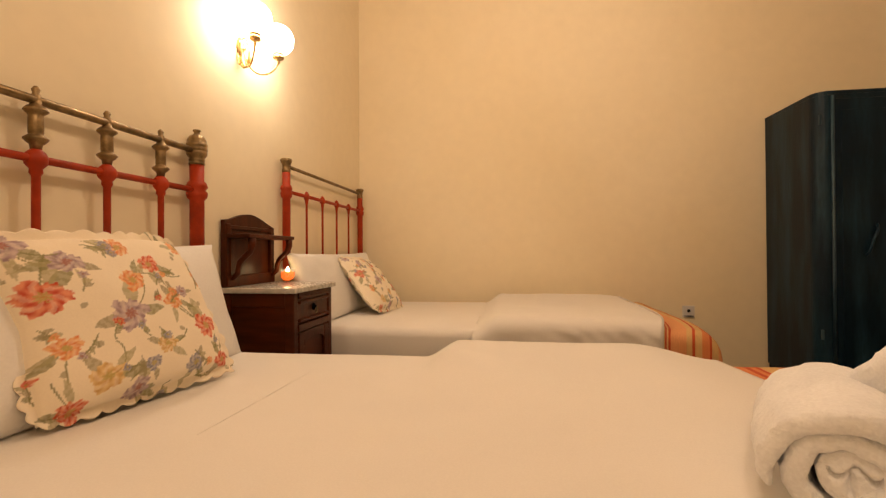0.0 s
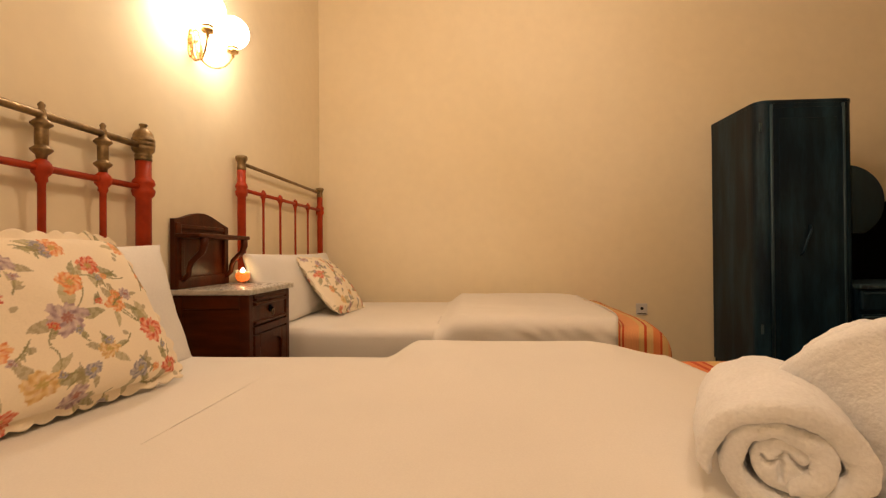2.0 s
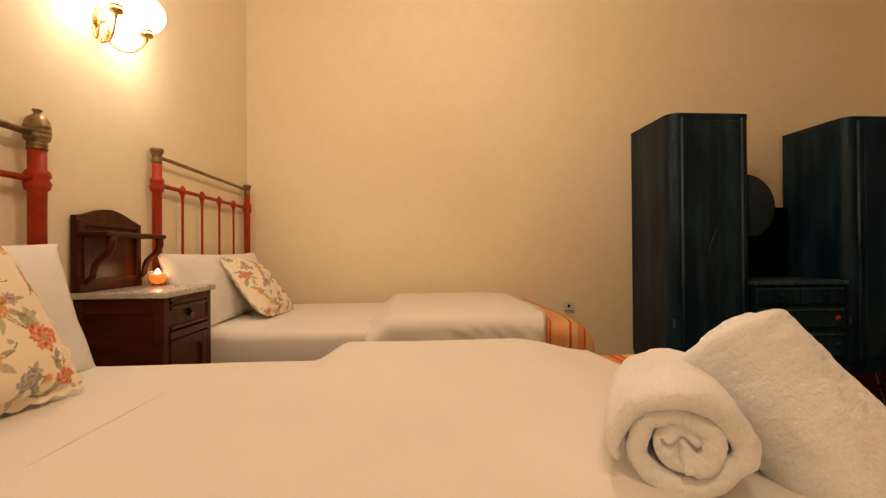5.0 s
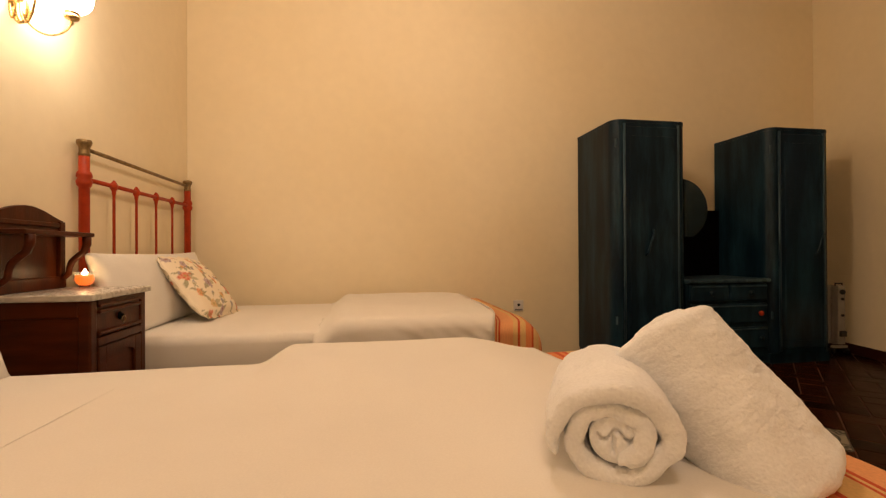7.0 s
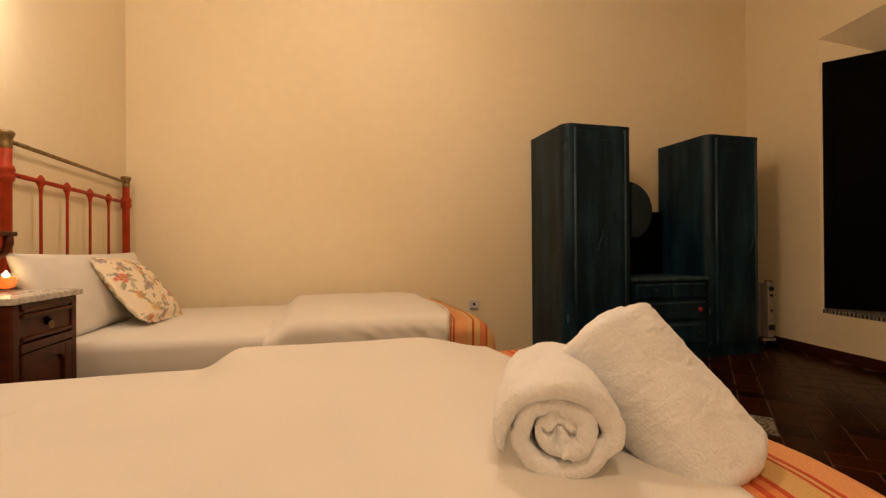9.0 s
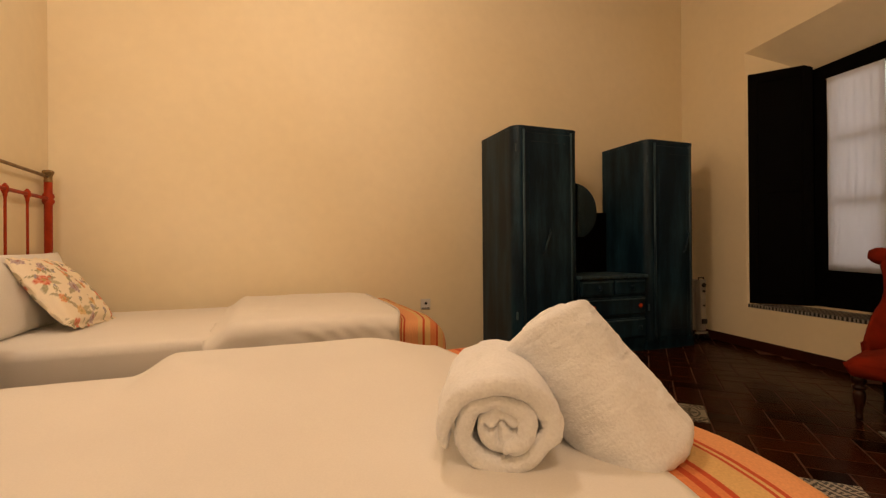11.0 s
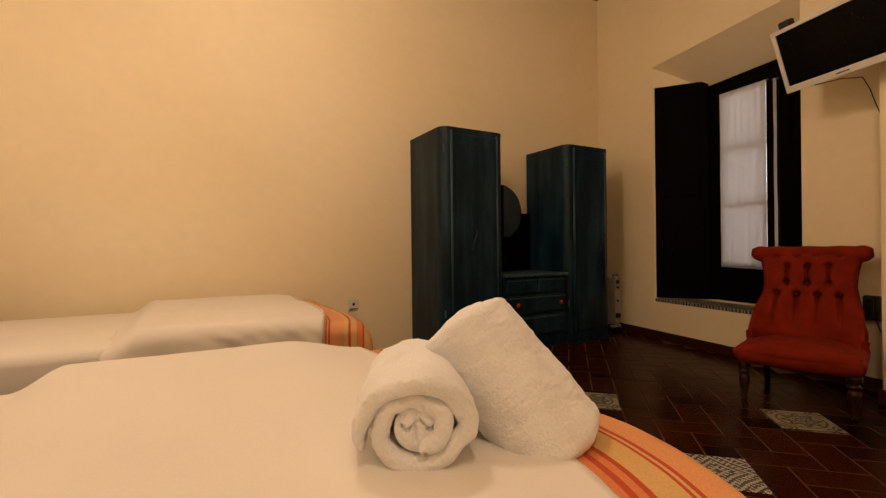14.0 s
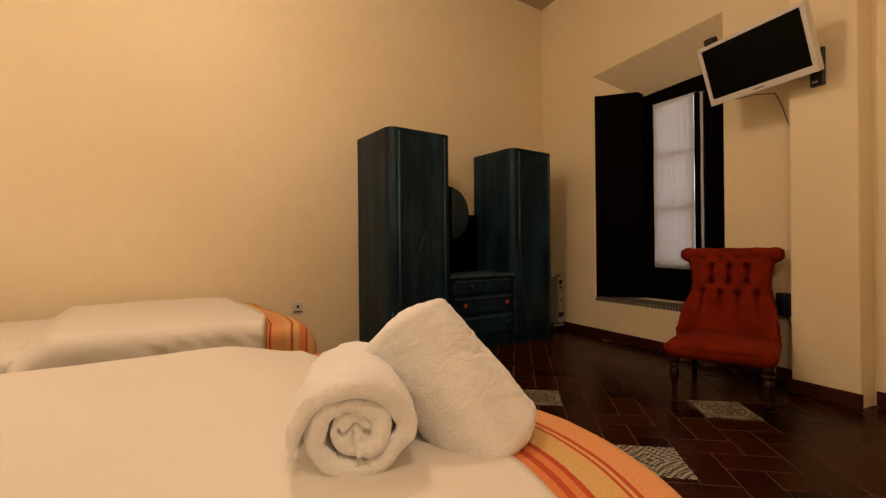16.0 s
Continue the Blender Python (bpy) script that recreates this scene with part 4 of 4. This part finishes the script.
# ---- wardrobe ----
def wardrobe():
    t = tagged(empty("wardrobe", Matrix.Translation((2.72, 3.48, 0))), "dark blue limed wood wardrobe with two towers and dresser", "wardrobe")
    off = Matrix.Translation((-2.72, -3.48, 0))
    put = lambda name, b, m, lab="", par=None, sm=False: part(name, moved(b, off), m, par or t, lab, sm)
    yf, yb = 3.215, 3.78
    for x0, x1, h, hs in ((1.798, 2.400, 1.858, 1), (3.115, 3.688, 1.852, -1)):
        r = 0.075
        # plan outline with quarter-round front corners
        o = [(x0, yb), (x0, yf + r)]
        o += [(x0 + r - r * math.cos(k * math.pi / 16), yf + r - r * math.sin(k * math.pi / 16)) for k in range(1, 9)]
        o += [(x1 - r + r * math.sin(k * math.pi / 16), yf + r - r * math.cos(k * math.pi / 16)) for k in range(0, 9)]
        o += [(x1, yb)]
        body = put("tower", moved(extruded(o, h - 0.10, "z"), Matrix.Translation((0, 0, 0.08))), M_BLUE)
        o2 = [(x + (0.002 if x > (x0 + x1) / 2 else -0.002), y - (0.002 if y < yb - 0.01 else 0)) for x, y in o]
        put("top_board", moved(extruded(o2, 0.022, "z"), Matrix.Translation((0, 0, h - 0.022))), M_BLUE, "", body)
        put("plinth", box(x0 + 0.01, x1 - 0.01, yf + 0.02, yb, 0.0, 0.082), M_BLUE, "", body)
        door = put("door", box(x0 + r + 0.012, x1 - r - 0.012, yf - 0.010, yf + 0.012, 0.12, h - 0.05, 0.006), M_BLUE)
        put("door_inset", box(x0 + r + 0.05, x1 - r - 0.05, yf - 0.014, yf - 0.006, 0.18, h - 0.12, 0.003), M_BLUE, "", door)
        # bright highlight along each bead, put into its paler colour
        for xe in (x0 + r + 0.002, x1 - r - 0.012):
            put("edge_bead", tube([(xe + 0.005, yf - 0.006, 0.1), (xe + 0.005, yf - 0.006, h - 0.03)], 0.009, 8), M_BLUEL, "bead paled for its highlight", body, True)
        hx = x0 + r + 0.17 if hs > 0 else x1 - r - 0.10
        put("door_handle", tube([(hx, yf - 0.014, 0.86), (hx + 0.008, yf - 0.034, 0.88), (hx + 0.03, yf - 0.036, 0.96), (hx + 0.055, yf - 0.034, 1.02), (hx + 0.06, yf - 0.014, 1.05)], 0.007, 8), M_BLUE, "slim pull handle", door, True)
        for z in (0.35, h - 0.20):
            put("hinge", box(x0 + r - 0.055, x0 + r - 0.043, yf + 0.008, yf + 0.02, z, z + 0.06), M_BLUEL, "small worn hinge", body)
    x0, x1, h = 2.402, 3.113, 0.672
    d = put("dresser", box(x0, x1, yf + 0.03, yb, 0.06, h - 0.03), M_BLUE)
    put("dresser_top", box(x0, x1, yf - 0.01, yb, h - 0.03, h, 0.008), M_BLUEL, "worn dresser top", d)
    put("dresser_plinth", box(x0, x1, yf + 0.05, yb, 0, 0.06), M_BLUE, "", d)
    xm = (x0 + x1) / 2
    for a, c, z0, z1, knobs in ((x0 + 0.02, xm - 0.006, 0.502, 0.632, 1), (xm + 0.006, x1 - 0.02, 0.502, 0.632, 1), (x0 + 0.02, x1 - 0.02, 0.330, 0.480, 2), (x0 + 0.02, x1 - 0.02, 0.130, 0.300, 2)):
        w = put("drawer", box(a, c, yf + 0.002, yf + 0.032, z0, z1, 0.012, 3), M_BLUE)
        put("drawer_lip", box(a + 0.01, c - 0.01, yf - 0.004, yf + 0.006, z1 - 0.022, z1 - 0.012, 0.003), M_BLUEL, "worn drawer edge", w)
        ks = [(a + c) / 2] if knobs == 1 else [a + 0.10, c - 0.08]
        for kx in ks:
            hot = z0 == 0.330
            put("knob", turned([(0.006, 0), (0.007, 0.012), (0.018, 0.016), (0.021, 0.024), (0.014, 0.032), (0.002, 0.034)], 16, place=Matrix.Translation((kx, yf + 0.002, (z0 + z1) / 2)) @ pose(0, 0, 0, 90, 0, 0)), M_RED if hot else M_BLUE, "round orange-red knob" if hot else "round knob", w, True)
    # back board and mirror foot: shade between the towers put into the colour
    put("back_rail", box(x0, x1, yb - 0.05, yb - 0.025, h, 1.245, 0.004), M_DARK, "back board darkened with the towers' shade")
    mir = put("mirror", turned([(0.001, 0), (0.268, 0.0), (0.268, 0.010), (0.001, 0.011)], 48, place=Matrix.Translation((2.720, yb - 0.055, 1.250)) @ pose(0, 0, 0, 90, 0, 0)), M_MIRROR, "round frameless mirror")
    put("mirror_foot", box(2.58, 2.82, yb - 0.09, yb - 0.05, h, 1.01, 0.006), M_DARK, "", mir)
    return t


wardrobe()

sock = tagged(empty("wall_socket", Matrix.Translation((1.268, 3.805, 0.44))), "white square wall socket", "socket")
part("plate", box(-0.043, 0.043, -0.010, 0.0, -0.044, 0.044, 0.004), M_WHITEP, sock)
part("insert", turned([(0.001, 0.0), (0.011, 0.0), (0.012, 0.003), (0.009, 0.003), (0.008, 0.001), (0.001, 0.001)], 24, place=Matrix.Translation((0, -0.010, 0.006)) @ pose(0, 0, 0, 90, 0, 0)), M_BLACK, sock, "dark round recess", True)
part("label_strip", box(-0.034, 0.034, -0.0115, -0.0095, -0.036, -0.030), M_BLACK, sock)


def radiator():
    t = tagged(empty("radiator", pose(4.02, 3.44, 0, 0, 0, -8)), "white oil-filled electric radiator on castors", "radiator")
    for i in range(5):
        part("fin", box(-0.032, 0.032, 0.02 + i * 0.045, 0.045 + i * 0.045, 0.07, 0.58, 0.012), M_ENAMEL, t)
    part("control_box", box(-0.034, 0.034, -0.03, 0.02, 0.08, 0.585, 0.010), M_ENAMEL, t)
    for z, r in ((0.53, 0.022), (0.47, 0.012), (0.33, 0.010)):
        part("dial", turned([(r, 0), (r, 0.014), (r * 0.7, 0.018)], 16, place=Matrix.Translation((0.0, -0.03, z)) @ pose(0, 0, 0, 90, 0, 0)), M_BLACK, t, "black control dial", True)
    part("cord_rest", box(-0.028, 0.028, -0.05, -0.03, 0.15, 0.20, 0.006), M_BLACK, t)
    part("handle", tube([(-0.03, 0.0, 0.58), (-0.03, 0.0, 0.60), (0.03, 0.0, 0.60), (0.03, 0.0, 0.58)], 0.007, 8), M_BLACK, t)
    for y in (0.0, 0.19):
        part("axle", box(-0.07, 0.07, y - 0.012, y + 0.012, 0.045, 0.07, 0.004), M_ENAMEL, t)
        for x in (-0.06, 0.06):
            part("castor", tube([(x - 0.011, y, 0.026), (x + 0.011, y, 0.026)], 0.026, 14), M_BLACK, t, "small black castor", True)
    return t


radiator()


# ---- television ----
def television():
    W, Hh = 0.655, 0.385
    m = EAST @ Matrix.Translation((2.672, -0.46, 2.036)) @ pose(0, 0, 0, 0, 0, -4.5) @ pose(0, 0, 0, 20, 0, 0) @ pose(0, 0, 0, 0, 0, 0)
    t = tagged(empty("television", m), "small white-framed flat television on a tilting wall bracket", "television")
    part("case", box(-W / 2, W / 2, 0.0, 0.045, -Hh / 2, Hh / 2, 0.010, 3), M_WHITEP, t, "white plastic case")
    part("screen", box(-W / 2 + 0.026, W / 2 - 0.026, -0.003, 0.010, -Hh / 2 + 0.040, Hh / 2 - 0.024), M_SCREEN, t, "dark switched-off screen")
    for a, c, z0, z1 in ((-W / 2, W / 2, Hh / 2 - 0.024, Hh / 2), (-W / 2, W / 2, -Hh / 2, -Hh / 2 + 0.040), (-W / 2, -W / 2 + 0.026, -Hh / 2 + 0.04, Hh / 2 - 0.024), (W / 2 - 0.026, W / 2, -Hh / 2 + 0.04, Hh / 2 - 0.024)):
        part("bezel", box(a, c, -0.010, 0.004, z0, z1, 0.003), M_WHITEP, t)
    part("badge", box(-0.035, 0.035, -0.0115, -0.009, -Hh / 2 + 0.016, -Hh / 2 + 0.022), M_BLUEL, t, "small grey badge bar")
    part("back_hump", box(-0.20, 0.20, 0.045, 0.085, -0.13, 0.13, 0.02), M_BLACK, t)
    part("bracket_end", box(-0.30, -0.235, 0.03, 0.09, Hh / 2 - 0.03, Hh / 2 + 0.045, 0.01), M_BLACK, t, "black bracket end")
    return t


television()
mount = tagged(empty("tv_bracket", EAST), "black folding wall bracket fixed to the pier", "bracket")
part("wall_plate", box(2.872, 2.945, -0.262, -0.236, 1.825, 2.045, 0.008), M_BLACK, mount)
part("arm", tube([(2.908, -0.25, 1.94), (2.93, -0.32, 1.95), (2.80, -0.37, 2.02), (2.70, -0.40, 2.03)], 0.016, 8), M_BLACK, mount)
part("label_bar", box(2.885, 2.915, -0.264, -0.2615, 1.845, 1.853), M_WHITEP, mount)
cable = tagged(part("cable", tube([(2.50, -0.36, 1.86), (2.62, -0.34, 1.855), (2.68, -0.25, 1.855), (2.645, -0.12, 1.815), (2.63, -0.04, 1.74), (2.635, -0.006, 1.68), (2.70, -0.006, 1.50), (2.715, -0.006, 1.2), (2.70, -0.006, 0.60)], 0.0026, 8), M_BLACK, None, "", True, EAST), "thin dark cable hanging from the television", "cable")
wb = tagged(empty("wall_telephone", EAST @ Matrix.Translation((2.60, 0, 0.51))), "small black wall box with a cord", "telephone")
part("case", box(-0.045, 0.045, -0.05, -0.001, -0.075, 0.075, 0.012, 3), M_BLACK, wb)
part("handset", box(-0.022, 0.022, -0.075, -0.05, -0.065, 0.065, 0.012, 3), M_BLACK, wb)
part("lamp_dot", box(-0.022, -0.014, -0.0525, -0.049, 0.05, 0.056), M_WHITEP, wb)
part("cord", tube([(0.01, -0.02, -0.075), (0.03, -0.015, -0.14), (0.08, -0.008, -0.17), (0.13, -0.006, -0.15)], 0.003, 8), M_BLACK, wb)


# ---- chair ----
def chair():
    t = tagged(empty("slipper_chair", pose(3.165, 1.42, 0, 0, 0, 195.5)), "red velvet slipper chair with a deep-buttoned scroll back", "chair")
    # seat: domed cushion over a padded apron
    rows = []
    N = 28
    for i in range(N + 1):
        row = []
        for j in range(N + 1):
            a, b = 2 * i / N - 1, 2 * j / N - 1
            k = (1 - abs(a) ** 6) * (1 - abs(b) ** 6)
            wid = 0.278 + 0.015 * a
            row.append((-0.03 + a * 0.30 + 0.025 * (1 - b * b) * max(0, a) ** 3, b * wid, 0.285 + 0.040 * max(0, k) ** 0.5 + 0.022 * (1 - a * a) * (1 - b * b) + 0.008 * a))
        rows.append(row)
    solid(part("seat", grid_mesh(rows), M_VELVET, t, "", True), 0.05)
    part("apron", box(-0.285, 0.282, -0.286, 0.286, 0.218, 0.326, 0.050, 5), M_VELVET, t, "", True)
    # back: buttoned shell, waisted, with wings low down
    buttons = [(y, z) for z, n in ((0.835, 4), (0.765, 3), (0.655, 3), (0.590, 4)) for y in [(k - (n - 1) / 2) * 0.102 for k in range(n)]]
    def half(z):
        pts = ((0.28, 0.280), (0.42, 0.305), (0.50, 0.300), (0.57, 0.275), (0.64, 0.262), (0.72, 0.268), (0.80, 0.288), (0.90, 0.300))
        for (z0, w0), (z1, w1) in zip(pts, pts[1:]):
            if z <= z1:
                q = (z - z0) / (z1 - z0)
                return 0.88 * (w0 + (w1 - w0) * q)
        return 0.88 * pts[-1][1]
    rows = []
    NZ, NY = 60, 64
    for i in range(NZ + 1):
        z = 0.28 + (0.845 - 0.28) * i / NZ
        row = []
        for j in range(NY + 1):
            b = 2 * j / NY - 1
            y = b * half(z)
            low = max(0.0, min(1.0, (0.58 - z) / 0.2))
            x = -0.235 - 0.17 * (z - 0.38) + 0.24 * low * abs(b) ** 3.2 + 0.035 * (1 - b * b)
            dent = 0.0
            for by, bz in buttons:
                d2 = (y - by) ** 2 + (z - bz) ** 2
                dent += 0.046 * math.exp(-d2 / 0.00026)
            for by in (-0.102, 0, 0.102):
                if 0.655 < z < 0.775:
                    dent += 0.042 * math.exp(-((y - by) ** 2) / 0.00008)
            for by in (-0.153, -0.051, 0.051, 0.153):
                if z < 0.60:
                    dent += 0.044 * max(0.0, min(1.0, (z - 0.40) / 0.12)) * math.exp(-((y - by * (1 + (0.59 - z) * 0.3)) ** 2) / 0.00008)
                if z > 0.835:
                    dent += 0.008 * math.exp(-((y - by) ** 2) / 0.00006)
            edge = max(0.0, abs(b) - 0.9) / 0.1
            row.append((x - dent - 0.035 * edge ** 2, y, z))
        rows.append(row)
    solid(part("backrest", grid_mesh(rows), M_VELVET, t, "deep-buttoned back", True), 0.06)
    # rolled top
    b = bmesh.new()
    pts = [(-0.345, -0.300 + 0.60 * k / 24, 0.842 + 0.006 * math.cos(k * 1.05)) for k in range(25)]
    rad = [0.026 if k in (0, 24) else 0.045 if k in (1, 23) else 0.052 if k in (2, 22) else 0.046 - 0.004 * math.cos(k * 1.05) for k in range(25)]
    part("scroll_top", tube(pts, rad, 18), M_VELVET, t, "rolled top edge", True)
    for by, bz in buttons:
        hb = half(bz)
        x = -0.235 - 0.17 * (bz - 0.38) + 0.035 * (1 - (by / hb) ** 2) - 0.022
        part("button", turned([(0.001, -0.002), (0.008, 0.0), (0.007, 0.004), (0.001, 0.006)], 10, place=Matrix.Translation((x, by, bz)) @ pose(0, 0, 0, 0, 90, 0)), M_VELVET, t, "", True)
    for x, y in ((0.222, -0.238), (0.222, 0.238)):
        part("leg", turned([(0.013, 0.0), (0.017, 0.008), (0.017, 0.020), (0.013, 0.028), (0.018, 0.06), (0.026, 0.10), (0.029, 0.125), (0.024, 0.148), (0.017, 0.156), (0.030, 0.164), (0.030, 0.174), (0.019, 0.182), (0.033, 0.195), (0.033, 0.24)], 16, place=Matrix.Translation((x, y, 0))), M_LEG, t, "turned dark wooden leg", True)
    for y in (-0.22, 0.22):
        part("leg", tube([(-0.33, y, 0.0), (-0.29, y, 0.14), (-0.26, y, 0.28)], [0.016, 0.020, 0.026], 10), M_DARK, t, "splayed dark back leg", True)
    return t


chair()


# ---- floor tiles ----
TW, TL, GAP = 0.142, 0.284, 0.005
ANG = 45.0
ORG = Vector((2.775, 1.268))


def tile_mesh(name, w, h, t, material):
    b = box(-w / 2, w / 2, -h / 2, h / 2, -0.012, t, 0.003, 1)
    me = bpy.data.meshes.new(name)
    b.to_mesh(me)
    b.free()
    me.materials.append(material)
    return me


REST = []
ME_TILE = tile_mesh("floor_tile", TL - GAP, TW - GAP, 0.0, M_TILE)
ME_D1 = tile_mesh("patterned_tile", TL - GAP, TL - GAP, 0.001, M_DECOR)
ME_D2 = tile_mesh("patterned_tile", TL - GAP, TL - GAP, 0.001, M_DECOR2)
_h = M_TILE.node_tree.nodes.new("ShaderNodeObjectInfo")
_v = [k for k in M_TILE.node_tree.nodes if k.bl_idname == "ShaderNodeHueSaturation"][0]
_src = _v.inputs["Value"].links[0].from_socket
_tn, _tl = M_TILE.node_tree.nodes, M_TILE.node_tree.links
_odd = math_node(_tn, _tl, "LESS_THAN", _h.outputs["Random"], 0.16)
_even = math_node(_tn, _tl, "ADD", math_node(_tn, _tl, "MULTIPLY", _h.outputs["Random"], 0.65), 0.62)
_shade = math_node(_tn, _tl, "SUBTRACT", _even, math_node(_tn, _tl, "MULTIPLY", _odd, 0.34))
_tl.new(math_node(_tn, _tl, "MULTIPLY", _src, _shade), _v.inputs["Value"])

rot2 = Matrix.Rotation(radians(ANG), 2)
decor_at = [(Vector((2.785, 1.270)), ME_D2), (Vector((1.895, 1.187)), ME_D1), (Vector((2.135, 2.035)), ME_D2)]
spots = [(p, me) for p, me in decor_at]
for p, me in spots:
    o = new("patterned_tile", me)
    o.parent = floor
    o.matrix_basis = pose(p.x, p.y, 0.0015, 0, 0, ANG)


def lay(p, turn):
    if (p - Vector((4.204, 3.807))).dot(Vector((0.9815, -0.1914))) > -0.02:
        return
    if any((p - q).length < 0.10 for q, _ in spots):
        return
    if not (-1.25 < p.x < 5.0 and -1.12 < p.y < 3.78):
        return
    if not (0.7 < p.x and 0.0 < p.y):
        REST.append((p, turn))
        return
    o = new("floor_tile", ME_TILE)
    o.parent = floor
    o.matrix_basis = pose(p.x, p.y, random.uniform(-0.0012, 0.0), random.uniform(-0.15, 0.15), random.uniform(-0.15, 0.15), turn + random.uniform(-0.3, 0.3))


for i in range(-60, 61):
    for j in range(-20, 21):
        # herringbone: pairs of tiles stepping along the diagonal
        bx, by = i * TW + j * 2 * TL, i * TW
        a = ORG + rot2 @ Vector((bx - TW + TL / 2, by - TW + TW / 2))
        c = ORG + rot2 @ Vector((bx - TW + 3.5 * TW, by - TW + TW))
        lay(a, ANG)
        lay(c, ANG + 90)

# the rest of the tiles, out of the way behind and under the beds
verts, faces = [], []
for p, turn in REST:
    m = pose(p.x, p.y, random.uniform(-0.0010, 0.0), 0, 0, turn)
    w, h, k = (TL - GAP) / 2, (TW - GAP) / 2, len(verts)
    verts += [m @ Vector((a * w, c * h, z)) for z in (-0.012, 0.0) for a, c in ((-1, -1), (1, -1), (1, 1), (-1, 1))]
    faces += [(k + 4, k + 5, k + 6, k + 7)] + [(k + i, k + (i + 1) % 4, k + 4 + (i + 1) % 4, k + 4 + i) for i in range(4)]
me = bpy.data.meshes.new("floor_tiles")
me.from_pydata([tuple(v) for v in verts], [], faces)
me.materials.append(M_TILE)
rest = new("floor_tiles", me)
rest.parent = floor
rest["kind"] = "stuff"
